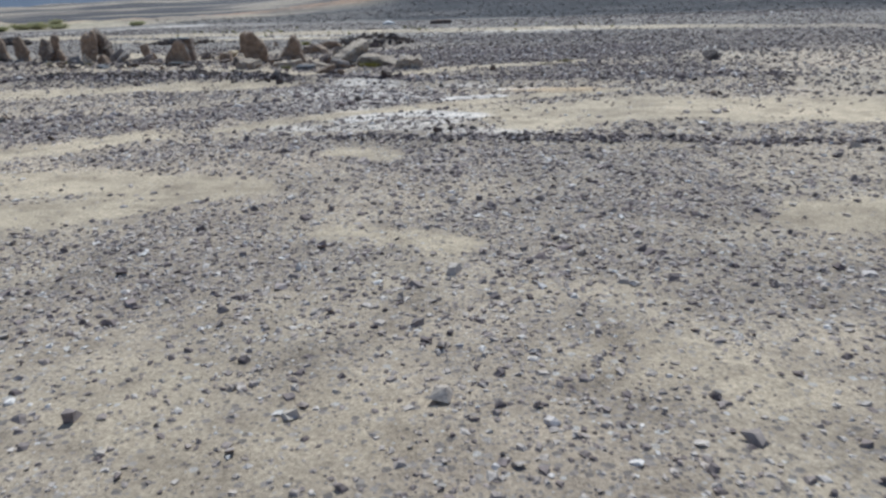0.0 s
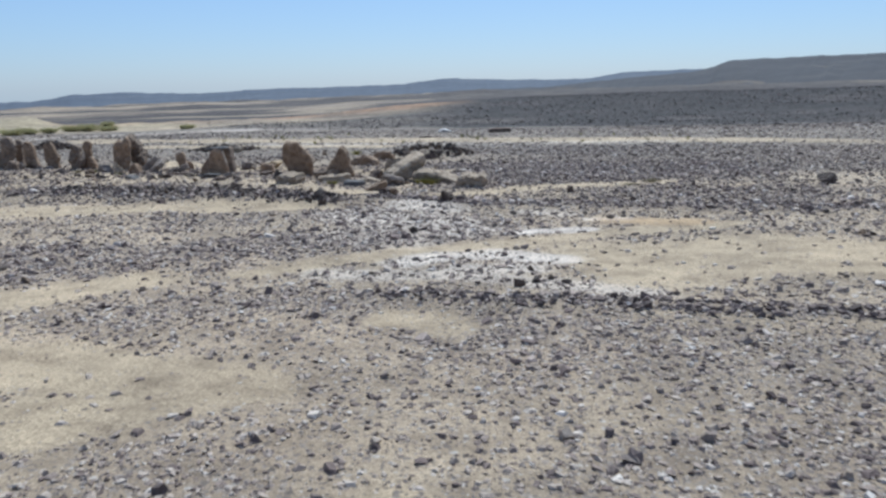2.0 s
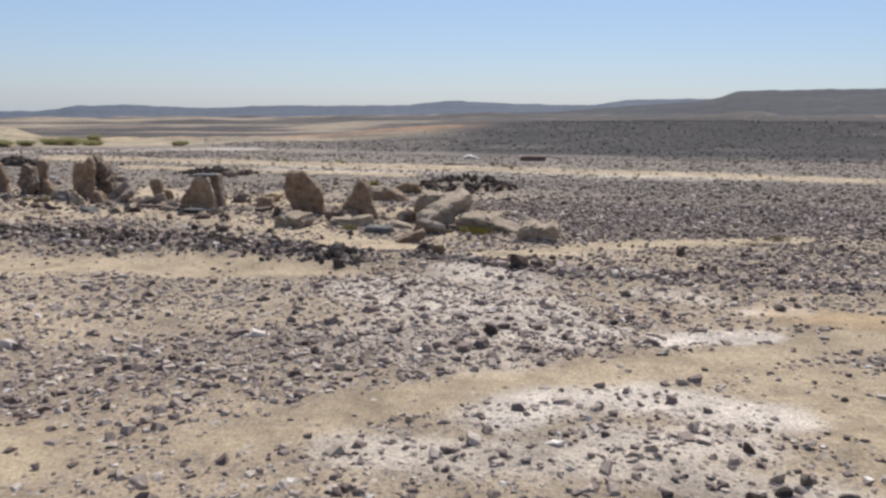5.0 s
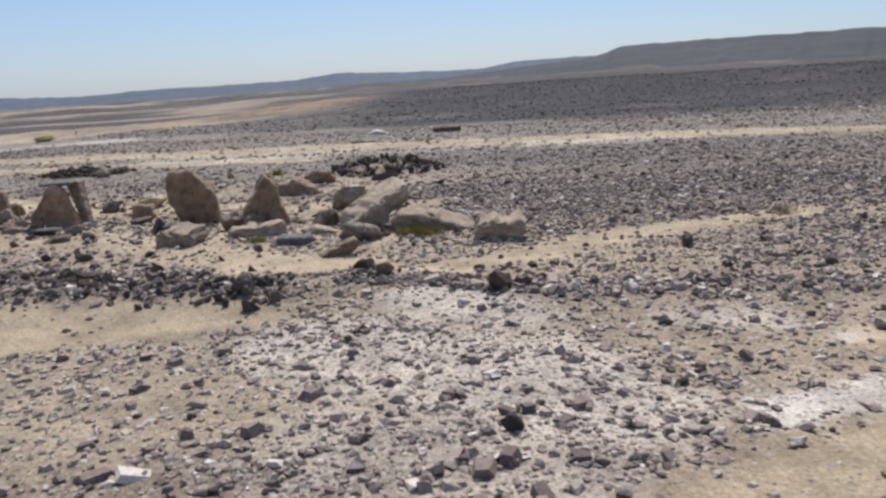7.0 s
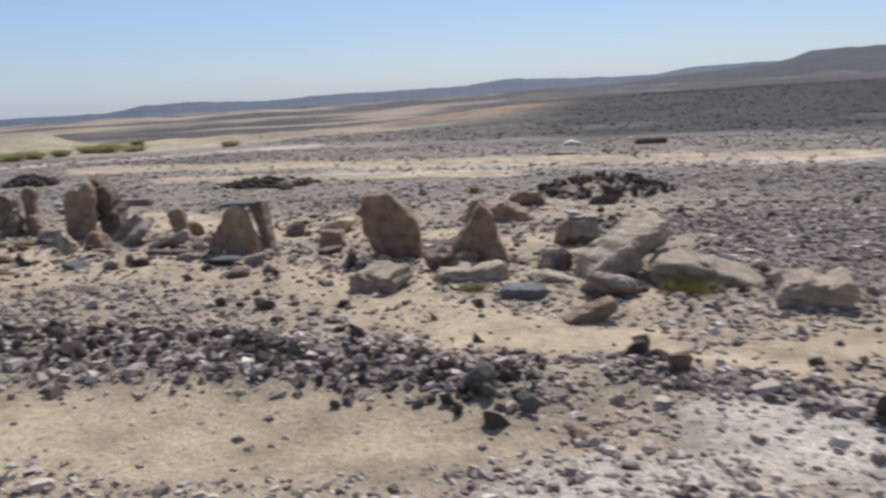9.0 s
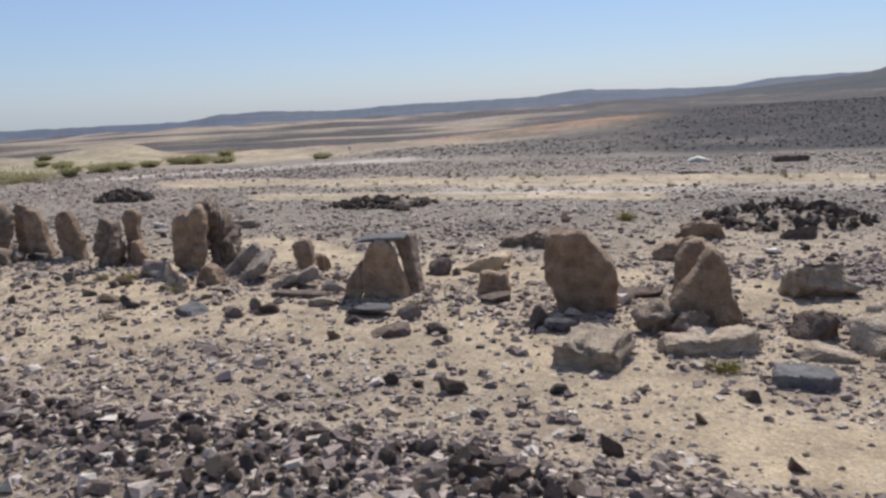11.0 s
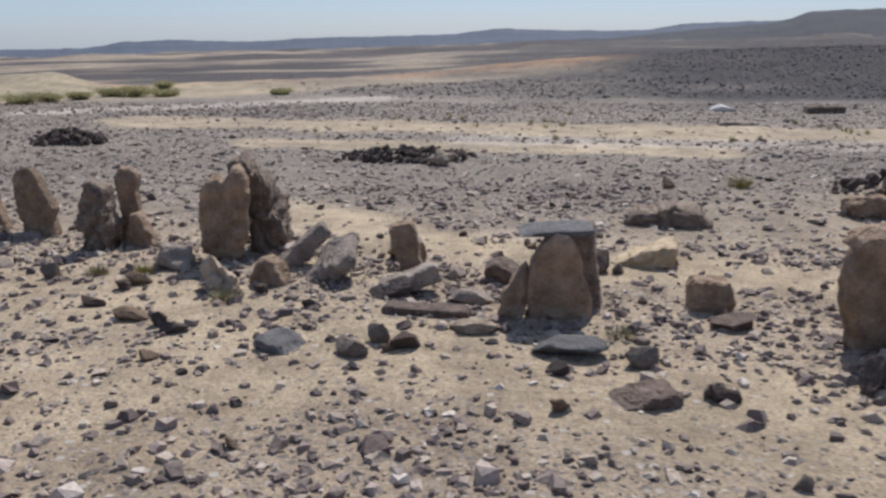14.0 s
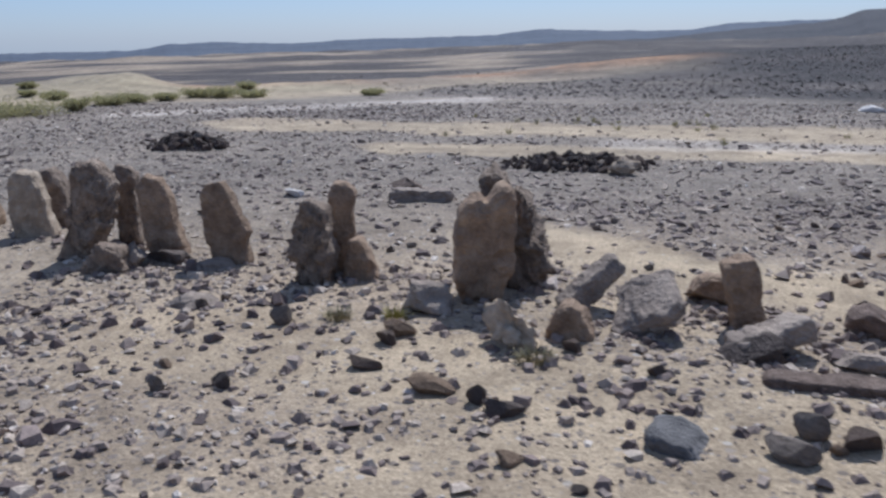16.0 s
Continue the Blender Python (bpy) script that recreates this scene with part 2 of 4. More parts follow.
SAND = [
    ([(-7.5, 12.4), (-4.6, 12.6), (-2.5, 12.65)], 0.40), ([(-2.3, 8.8), (-1.5, 9.4), (-0.66, 9.9), (0.3, 10.25), (1.4, 10.8), (2.4, 11.2)], 0.20),
    ([(-1.4, 13.5), (-0.57, 13.85), (0.54, 14.5), (1.7, 14.85), (2.6, 15.15)], 0.22), ([(1.1, 9.5), (2.4, 9.6), (4.4, 9.0)], 0.95),
    ([(-3.4, 5.4), (-2.2, 5.85), (-1.6, 6.25)], 0.32), ([(-3.4, 6.6), (-1.8, 6.35)], 0.38), ([(-0.6, 4.95), (0.05, 4.68)], 0.22),
    ([(-1.2, 2.9), (-0.9, 2.4), (-0.4, 2.6)], 0.32, 0.5), ([(0.7, 3.05), (1.2, 2.8)], 0.25, 0.5), ([(-7.8, 15.2), (-6.6, 15.9)], 0.6, 0.65), ([(2.4, 5.0), (3.2, 5.1)], 0.35),
    ([(-2.7, 14.3), (-1.8, 13.95)], 0.33), ([(-8.6, 17.0), (-7.2, 16.75), (-5.6, 16.1), (-4.0, 15.5), (-3.0, 14.8)], 0.5, 0.7),
    ([(-2.2, 17.0), (-1.2, 16.8)], 0.5), ([(-7.2, 19.4), (-6.2, 18.4), (-5.0, 17.9), (-3.4, 17.6)], 0.4), ([(1.1, 11.45), (2.0, 11.3)], 0.28),
    ([(-12, 26.9), (-4, 25.7), (1.2, 24.9), (6.6, 24.0), (14, 19.5)], 0.9), ([(-9, 23.9), (-3, 23.4)], 0.5), ([(-4.2, 7.8), (-3.1, 8.7)], 0.35),
    ([(-24, 30), (-15, 35), (-8, 42), (-2, 47)], 2.2), ([(-30, 60), (-10, 62), (14, 80), (40, 96)], 4.5), ([(-0.9, 7.55), (-0.5, 7.4)], 0.25),
]
PAVED = [
    ([(-6.9, 14.05), (-5.4, 13.75), (-4.3, 13.6), (-3.4, 13.4), (-2.45, 13.1)], 0.36, 1.0), ([(-1.6, 13.4), (-0.75, 12.75), (0.0, 12.6), (0.7, 12.5), (2.1, 12.3), (5.0, 11.9)], 0.25, 0.95),
    ([(-4.2, 9.1), (-2.67, 9.95), (-1.07, 10.5), (-0.7, 10.9)], 0.55, 0.85), ([(-5.6, 9.7), (-3.2, 9.75), (-2.3, 10.3)], 0.45, 0.8), ([(-0.9, 8.04), (-0.2, 7.95), (0.4, 7.9), (1.4, 7.6), (2.2, 7.5)], 0.13, 0.95),
    ([(-0.3, 7.2), (0.9, 6.9), (1.6, 6.6)], 0.55, 0.7), ([(0.3, 5.1), (1.03, 5.45), (1.9, 5.4)], 0.42, 0.85), ([(0.5, 4.5), (1.3, 4.4)], 0.45, 0.75), ([(1.0, 6.3), (1.9, 6.2)], 0.3, 0.8),
    ([(-1.6, 5.1), (-1.6, 4.5), (-0.9, 4.4)], 0.45, 0.7), ([(-2.4, 3.6), (-1.4, 4.0), (-0.4, 4.75)], 0.35, 0.75), ([(1.6, 3.9), (2.4, 3.7)], 0.5, 0.75), ([(-2.8, 7.5), (-1.9, 8.0), (-1.1, 7.8)], 0.35, 0.7),
    ([(-6.6, 14.9), (-5.0, 14.75), (-4.5, 15.1)], 0.5, 0.25), ([(0.6, 17.4), (3.5, 18), (9, 19.2)], 2.2, 0.7), ([(1.6, 13.6), (4.5, 13.4)], 0.7, 0.45), ([(-6.6, 20.1), (-4.6, 20.4), (-5.6, 19.4)], 0.6, 0.65),
    ([(-1.0, 21.4), (3, 21.6), (9, 20.5)], 1.0, 0.7), ([(-9, 36.5), (0, 36), (12, 33), (30, 30)], 3.2, 0.95), ([(4, 44), (20, 44), (50, 44)], 6.0, 0.95), ([(-12, 27.9), (-9.5, 29.5)], 1.2, 0.5), ([(-6, 70), (20, 66), (60, 60)], 6.0, 0.9),
    ([(-2.0, 12.0), (-1.3, 11.5), (-0.6, 10.8), (-0.1, 10.9)], 0.5, 0.55), ([(-0.9, 9.4), (0.4, 9.2)], 0.3, 0.3),
    ([(-60, 110), (0, 120), (70, 110)], 20.0, 0.8), ([(-0.2, 2.0), (0.6, 2.3), (0.3, 3.4)], 0.4, 0.45),
]
CHALK = [
    ([(0.13, 10.66), (0.72, 10.8)], 0.15, 1.0), ([(-1.0, 9.25), (-0.7, 9.5), (-0.2, 9.55), (0.35, 9.35)], 0.2, 0.9), ([(-0.5, 9.05), (0.1, 9.0)], 0.16, 0.7), ([(-1.9, 12.0), (-1.4, 11.5), (-0.9, 11.5), (-0.6, 10.8)], 0.5, 0.65),
    ([(-1.3, 12.7), (-0.9, 12.3)], 0.35, 0.7), ([(-1.6, 8.8), (-0.4, 8.75), (0.4, 8.4), (0.9, 8.1)], 0.18, 0.6), ([(0.9, 11.5), (1.3, 11.6)], 0.12, 0.8), ([(0.2, 12.0), (0.6, 11.9)], 0.2, 0.5),
    ([(-1.7, 10.6), (-1.0, 10.3)], 0.4, 0.4), ([(-6, 24.4), (4, 23.6)], 0.5, 0.35), ([(-15, 28.6), (-9, 32)], 0.7, 0.5), ([(-0.8, 12.9), (-0.3, 13.1)], 0.2, 0.5),
]
HEAPS = [(-6.75, 22.55, 0.72, 0.42, 0.10), (-11.72, 23.65, 0.46, 0.36, 0.15), (-1.5, 20.45, 0.85, 0.6, 0.2)]   # x, y, half-length, half-depth, height


def gather(x, y, bands):
    out = np.zeros(np.shape(x))
    for entry in bands:
        out = np.maximum(out, band(x, y, entry[0], entry[1]) * (entry[2] if len(entry) > 2 else 1.0))
    return out


def height(x, y):
    """The lie of the land."""
    x, y = np.asarray(x, float), np.asarray(y, float)
    z = 0.05 * (vnoise(x, y, 2.2) - 0.5) + 0.018 * (vnoise(x + 50, y, 0.45, 2) - 0.5)
    z = z + 0.10 * band(x, y, PAVED[0][0], 0.42, 0.8) + 0.06 * band(x, y, PAVED[1][0], 0.3, 0.8) + 0.04 * band(x, y, PAVED[4][0], 0.2, 0.8)
    for hx, hy, hl, hd, hh in HEAPS:
        z = z + hh * 0.7 * np.exp(-1.4 * (((x - hx) / hl) ** 2 + ((y - hy) / hd) ** 2))
    dx, dy = x + 3, y - 12
    d = np.hypot(dx, dy)
    far = np.clip(d - 26, 0, None) / np.maximum(d, 1)
    z = z + far * (0.025 * dx - 0.0085 * dy) + far * np.minimum(d / 60, 3) * (1.6 * (vnoise(x * 0.5, y, 14) - 0.5) + 0.35 * (vnoise(x * 0.4, y, 4) - 0.5))
    # eroded sand bank beside the dry watercourse
    rough = 0.35 + 1.5 * np.abs(vnoise(x, y, 2.4, 4) - 0.5) * 2 + 0.4 * vnoise(x + 9, y, 0.9, 2)
    z = z + rough * (0.44 * band(x, y, [(-32, 31.5), (-23, 35.2), (-20, 36.0)], 1.8, 0.8, 0.6) + 0.14 * band(x, y, [(-16.5, 37), (-13, 41), (-9, 45), (-4, 47)], 1.6, 0.8, 0.5))
    # low dark rise
    z = z + 0.9 * band(x, y, [(2, 52), (20, 47), (60, 45)], 9.0, 0.9, 0.3)
    return z


def spaced(lo, hi, step, reach, grow=1.09):
    mid = list(np.arange(lo, hi + 1e-6, step))
    out, s, v = [], step, hi
    while v < reach:
        s *= grow
        v += s
        out.append(v)
    low, s, v = [], step, lo
    while v > -reach:
        s *= grow
        v -= s
        low.append(v)
    return np.array(low[::-1] + mid + out)


def sheet(name, xs, ys, zfun):
    X, Y = np.meshgrid(xs, ys)
    Z = zfun(X, Y)
    nx, ny = len(xs), len(ys)
    i = (np.arange(ny - 1)[:, None] * nx + np.arange(nx - 1)[None, :]).ravel()
    quads = np.stack([i, i + 1, i + nx + 1, i + nx], 1)
    return mesh_from(name, np.stack([X.ravel(), Y.ravel(), Z.ravel()], 1), quads), X, Y


def mesh_from(name, verts, faces, smooth=True):
    me = bpy.data.meshes.new(name)
    k = faces.shape[1]
    me.vertices.add(len(verts))
    me.vertices.foreach_set("co", np.ascontiguousarray(verts, np.float32).ravel())
    me.loops.add(faces.size)
    me.loops.foreach_set("vertex_index", np.ascontiguousarray(faces, np.int32).ravel())
    me.polygons.add(len(faces))
    me.polygons.foreach_set("loop_start", np.arange(0, faces.size, k, dtype=np.int32))
    me.polygons.foreach_set("use_smooth", np.full(len(faces), smooth))
    me.update(calc_edges=True)
    me.validate()
    return me


# ---- ground ----
me, X, Y = sheet("ground", spaced(-13.0, 6.5, 0.085, 3000, 1.052), spaced(0.5, 25.0, 0.085, 3000, 1.052), height)
sand, paved, chalk = gather(X, Y, SAND), gather(X, Y, PAVED), gather(X, Y, CHALK)
red = vnoise(X, Y, 1.4)[..., None]
base = np.array([0.42, 0.338, 0.238]) * (1 - red) + np.array([0.46, 0.355, 0.248]) * red
tint = np.array([0.51, 0.402, 0.268])
orange = band(X, Y, [(1.1, 11.45), (2.0, 11.3)], 0.25)[..., None]
behind = np.clip((Y - 0.12 * X - 18.5) / 3.5, 0, 1)[..., None]
c = base * (1 - behind) + np.array([0.25, 0.21, 0.168]) * behind
away = np.clip((np.hypot(X + 3, Y - 12) - 14) / 16, 0, 1)
streak = np.clip((np.hypot(X + 3, Y - 12) - 26) / 12, 0, 1) * np.clip(vnoise(X * 0.22, Y, 5.5, 4) * 3.2 - 1.25, 0, 1)
paved = np.maximum(paved, streak * 0.9)
deep = (paved * (np.interp(Y, (8, 12), (0.3, 0.42)) + 0.53 * away))[..., None]
c = c * (1 - deep) + (np.array([0.14, 0.112, 0.096]) * (1 - away[..., None]) + np.array([0.078, 0.064, 0.058]) * away[..., None]) * deep
sandy = (sand * 0.75 * (1 - 0.75 * streak))[..., None]
c = c * (1 - sandy) + tint * sandy
c = c * (1 - chalk[..., None] * 0.92) + np.array([0.74, 0.65, 0.56]) * chalk[..., None] * 0.92
# far off the plain lies in long streaks of sand, brown silt and dark gravel
reach = np.hypot(X + 3, Y - 8)
bearing = np.degrees(np.arctan2(X + 3, Y - 8))
lie = 0.5 + 1.7 * (vnoise(bearing / 9, np.log(np.maximum(reach, 1)) * 11, 1.0, 5) - 0.5) + 0.006 * np.clip(bearing, -18, 30) + 0.25 * np.maximum(paved - 0.3, 0) + 0.05 * np.clip((reach - 60) / 60, 0, 1) + 0.05
tones = np.stack([np.interp(lie, (0.3, 0.42, 0.5, 0.58, 0.68), v) for v in ((0.30, 0.22, 0.14, 0.09, 0.06), (0.24, 0.175, 0.112, 0.074, 0.05), (0.172, 0.13, 0.09, 0.065, 0.047))], 2)
far_off = np.clip((reach - 26) / 14, 0, 1)[..., None]
c = c * (1 - far_off) + tones * far_off
# the dark gravel field beyond the pale track, thinning out towards the watercourse
side = np.clip((bearing + 9 - 0.10 * np.clip(reach - 30, 0, 60)) / 14, 0, 1)
field = side * np.clip((Y - 0.06 * X - 28.5) / 4, 0, 1) * np.clip((125 - reach) / 40, 0, 1)
gaps = np.clip(vnoise(bearing / 7 + 3, np.log(np.maximum(reach, 1)) * 13, 1.0, 4) * 4.2 - 2.35, 0, 1)
field = (field * (1 - 0.75 * gaps) * 0.95)[..., None]
c = c * (1 - field) + np.array([0.036, 0.031, 0.031]) * field
# grey gravelly ground on the open side behind the row
grey = (np.clip((X + 1.8) / 2.5, 0, 1) * np.clip((Y - 15.4) / 1.5, 0, 1) * np.clip((23.6 - Y) / 1.2, 0, 1) * (0.45 + 0.5 * vnoise(X * 0.6, Y, 1.3)))[..., None]
c = c * (1 - 0.8 * grey) + np.array([0.13, 0.108, 0.098]) * 0.8 * grey
c = c * (1 - orange * 0.5) + np.array([0.5, 0.33, 0.17]) * orange * 0.5
dune = (band(X, Y, [(-32, 31.5), (-23, 34.5), (-19, 35.5), (-15, 36)], 2.6, 0.8, 0.6) * 0.8)[..., None]
c = c * (1 - dune) + np.array([0.37, 0.31, 0.205]) * dune
rust = (band(X, Y, [(-17, 37.5), (-13, 41.5), (-9, 45.5), (-3, 48)], 1.6, 0.8, 0.8) * np.clip(2.4 * vnoise(X, Y, 2.2, 3) - 0.5, 0, 1) * 0.85)[..., None]
c = c * (1 - rust) + np.array([0.40, 0.235, 0.13]) * rust
c = c * 1.02
gravel = np.clip(0.6 + 0.6 * paved - 0.55 * sand - 0.2 * chalk, 0.04, 1) * (1 - 0.85 * field[..., 0]) * (1 - 0.6 * far_off[..., 0]) * (1 - 0.5 * grey[..., 0])
colour = me.color_attributes.new("soil", "FLOAT_COLOR", "POINT")
colour.data.foreach_set("color", np.concatenate([c, gravel[..., None]], 2).astype(np.float32).ravel())
me.materials.append(GROUND)
tagged(new("ground", me), "stony desert ground with sand and dark gravel", "ground", kind="structure")

# ---- hills on the horizon ----
SKYLINE = [(-75, -0.6), (-37, -0.72), (-29, -0.66), (-26.8, -0.3), (-24, -0.2), (-19, -0.38), (-15, -0.13), (-10.4, -0.08), (-5.5, 0.0), (-2.7, 0.36), (2, 0.17), (7.2, 0.2), (9.2, 0.55), (15, 0.72), (22, 0.8), (75, 0.6)]


def hill(name, line, reach, foot, label, material, step=0.12):
    """A ridge seen from the walk: its crest follows the line of (bearing, rise) at that distance."""
    az = np.arange(line[0][0], line[-1][0], step)
    crest = np.interp(az, [p_[0] for p_ in line], [p_[1] for p_ in line])
    kernel = np.ones(5) / 5
    crest = np.convolve(np.pad(crest, 2, "edge"), kernel, "valid") + 0.055 * (vnoise(az * 3, az * 0, 2.0) - 0.5) * 2
    rows = []
    for k, (f, up) in enumerate(((foot, 0.0), (foot * 0.75 + 0.25, 0.3), (foot * 0.5 + 0.5, 0.55), (foot * 0.25 + 0.75, 0.82), (1.0, 1.0), (1.08, 0.9), (1.3, 0.0))):
        wob = 1 + 0.05 * (vnoise(az * 2, az * 0 + k * 9, 3.0) - 0.5) * (0 < k < 6)
        r = reach * f * wob
        x, y = -3 + r * np.sin(np.radians(az)), 10 + r * np.cos(np.radians(az))
        low = height(x, y) - 1.5
        top = 1.5 + reach * np.tan(np.radians(crest))
        part_up = np.clip(up + 0.12 * (vnoise(az * 2.5, az * 0 + 3.0 * k, 2.0) - 0.5) * (0 < up < 0.9), 0, 1)
        rows.append(np.stack([x, y, low + (np.maximum(top, low) - low) * part_up], 1))
    nx = len(az)
    i = (np.arange(len(rows) - 1)[:, None] * nx + np.arange(nx - 1)[None, :]).ravel()
    me = mesh_from(name, np.concatenate(rows), np.stack([i, i + nx, i + nx + 1, i + 1], 1)[:, ::-1])
    me.materials.append(material)
    return tagged(new(name, me), label, "hill", kind="structure")


hill("backdrop_far_hills", SKYLINE, 900, 0.55, "low dark hills along the horizon, haze painted in as blue-grey", HILL_FAR)
hill("backdrop_near_hill", [(-2, -0.6), (4, -0.35), (9, 0.1), (14, 0.5), (15.6, 0.85), (16.5, 1.2), (21.5, 1.34), (32, 1.46), (60, 1.5), (75, 0.2)], 380, 0.35, "flat-topped dark gravel hill", HILL_NEAR)


# ---- stones ----
def facets(v, r, n, lo=0.35, hi=0.75):
    """Cut a ball of points by planes, for the broken faces of a stone."""
    for _ in range(n):
        d = r.normal(size=3)
        d /= np.linalg.norm(d)
        over = np.clip(v @ d - r.uniform(lo, hi), 0, None)
        v = v - over[:, None] * d
    return v


def ball(level):
    bm = bmesh.new()
    bmesh.ops.create_icosphere(bm, subdivisions=level, radius=1.0)
    v, f = np.array([p_.co[:] for p_ in bm.verts]), np.array([[p_.index for p_ in q.verts] for q in bm.faces])
    bm.free()
    return v, f


BALL = {k: ball(k) for k in (1, 2, 3, 4)}


def roughen(v, amount, scale, seed):
    o = Vector((seed * 3.17, seed * 1.31, seed * 2.73))
    out = []
    for p_ in v:
        q = Vector(p_)
        n1 = noise.fractal(q * scale + o, 0.9, 2.1, 4)
        n2 = noise.fractal(q * scale * 3.3 - o, 0.9, 2.1, 3)
        out.append(q + q.normalized() * (n1 * amount + n2 * amount * 0.4))
    return np.array(out)


def rock_mesh(name, w, d, h, seed, material, level=3, cuts=12, rough=0.05, sink=0.3):
    """A broken stone of the given width, depth and height, its foot a little below z = 0."""
    r = np.random.default_rng(seed)
    v, f = BALL[level]
    v = facets(v.copy(), r, cuts + 6 * (level >= 4), 0.32, 0.68)
    v = roughen(v, rough * (1.5 if level >= 4 else 1.0), 2.6, seed)
    lo, hi = v.min(0), v.max(0)
    v = (v - lo) / (hi - lo)
    v = (v - np.array([0.5, 0.5, sink])) * np.array([w, d, h / (1 - sink)])
    me = mesh_from(name, v, f, level >= 4)
    me.materials.append(material)
    return me


def slab_mesh(name, outline, w, h, thick, seed, material, rough=0.013, lumps=4.5, nu=104, nv=30, square=0.33):
    """A standing slab: an outline in its own width and height, rounded over its thickness and worn."""
    pts = np.array(outline[::-1], float) * [w, h]
    cx, cz = 0.5 * (pts[:, 0].min() + pts[:, 0].max()), 0.48 * h
    loop = np.concatenate([pts, pts[:1]])
    run = np.concatenate([[0], np.cumsum(np.hypot(*np.diff(loop, axis=0).T))])
    step = np.linspace(0, run[-1], nu, endpoint=False)
    rim = np.stack([np.interp(step, run, loop[:, 0]) - cx, np.interp(step, run, loop[:, 1]) - cz], 1)
    rim = 0.25 * np.roll(rim, 1, 0) + 0.5 * rim + 0.25 * np.roll(rim, -1, 0)
    verts, o = [], Vector((seed * 2.3, seed * 1.7, seed * 0.9))
    for k in range(nv):
        phi = math.pi * (k + 0.5) / nv
        rr, yy = math.sin(phi) ** square, math.copysign(abs(math.cos(phi)) ** square, math.cos(phi))
        for ex, ez in rim:
            p_ = Vector((cx + ex * rr, -yy * thick / 2, cz + ez * rr))
            n1 = noise.fractal(p_ * lumps + o, 0.8, 2.1, 5)
            n2 = noise.fractal(p_ * lumps * 3.5 - o, 0.9, 2.0, 3)
            away_ = math.hypot(ex, ez)
            out = Vector((ex / away_ * rr, -yy * 0.9, ez / away_ * rr))
            n3 = 1 - 2 * abs(noise.noise(p_ * lumps * 1.7 + o))
            p_ += out * (n1 * rough * 1.5 + n2 * rough * 0.8 + n3 * rough * 0.25)
            verts.append(p_[:])
    for s_ in (-1, 1):
        verts.append((cx, s_ * thick / 2, cz))
    i = np.arange(nv - 1)[:, None] * nu
    j = np.arange(nu)[None, :]
    q = np.stack([(i + j).ravel(), (i + nu + j).ravel(), (i + nu + (j + 1) % nu).ravel(), (i + (j + 1) % nu).ravel()], 1)
    tri = [(a, b_, c_) for a, b_, c_, d_ in q] + [(a, c_, d_) for a, b_, c_, d_ in q]
    last = (nv - 1) * nu
    tri += [(len(verts) - 2, k, (k + 1) % nu) for k in range(nu)] + [(len(verts) - 1, last + (k + 1) % nu, last + k) for k in range(nu)]
    me = mesh_from(name, np.array(verts), np.array(tri))
    me.materials.append(material)
    return me


def at(x, y, up=0.0, rx=0, ry=0, rz=0):
    return pose(x, y, float(height(x, y)) + up, rx, ry, rz)


def standing(outline, x, y, w, h, thick, seed, label, material=None, rz=0, rx=0, ry=0, **more):
    ob = new("standing_stone", slab_mesh("standing_stone", outline, w, h + 0.1, thick, seed, material or LIMESTONE, **more))
    ob.matrix_basis = at(x, y, -0.1, rx, ry, rz)
    return tagged(ob, label, "standing stone", "row of standing stones")


def stone(name, x, y, w, d, h, seed, material, label, rz=0, rx=0, ry=0, level=3, cuts=9, rough=0.06, up=0.0, category="stone", group="", sink=0.22):
    ob = new(name, rock_mesh(name, w, d, h, seed, material, level, cuts, rough, sink))
    ob.matrix_basis = at(x, y, up, rx, ry, rz)
    return tagged(ob, label, category, group)


BLOCKY = [(-0.28, 0), (-0.32, 0.22), (-0.37, 0.4), (-0.45, 0.48), (-0.49, 0.7), (-0.45, 0.96), (-0.3, 1.0), (-0.17, 0.97), (-0.03, 1.0), (0.08, 0.99), (0.17, 0.89), (0.33, 0.76), (0.43, 0.69), (0.49, 0.59), (0.5, 0.34), (0.47, 0)]
ROUND_TOP = [(-0.42, 0), (-0.5, 0.35), (-0.42, 0.75), (-0.18, 0.97), (0.1, 1.0), (0.33, 0.8), (0.5, 0.35), (0.48, 0)]
GABLE = [(-0.5, 0), (-0.5, 0.4), (-0.3, 0.6), (-0.1, 0.85), (0.02, 1.0), (0.2, 0.85), (0.35, 0.5), (0.5, 0.2), (0.5, 0)]
POINTED = [(-0.5, 0), (-0.42, 0.45), (-0.22, 0.94), (0.02, 1.0), (0.25, 0.78), (0.5, 0.25), (0.48, 0)]
LEANING = [(-0.28, 0), (-0.44, 0.46), (-0.5, 0.82), (-0.4, 0.96), (-0.05, 1.0), (0.07, 0.93), (0.25, 0.67), (0.48, 0.49), (0.42, 0.35), (0.5, 0)]
TAPER = [(-0.28, 0), (-0.48, 0.55), (-0.5, 0.89), (-0.35, 1.0), (0.0, 0.98), (0.15, 0.85), (0.31, 0.48), (0.5, 0.18), (0.5, 0)]
FINGER = [(-0.45, 0), (-0.38, 0.4), (-0.5, 0.88), (-0.3, 1.0), (0.18, 1.0), (0.5, 0.9), (0.36, 0.72), (0.4, 0.4), (0.48, 0)]
KNOB = [(-0.5, 0), (-0.42, 0.3), (-0.45, 0.72), (-0.22, 0.93), (0.0, 1.0), (0.3, 0.9), (0.36, 0.66), (0.3, 0.45), (0.5, 0)]
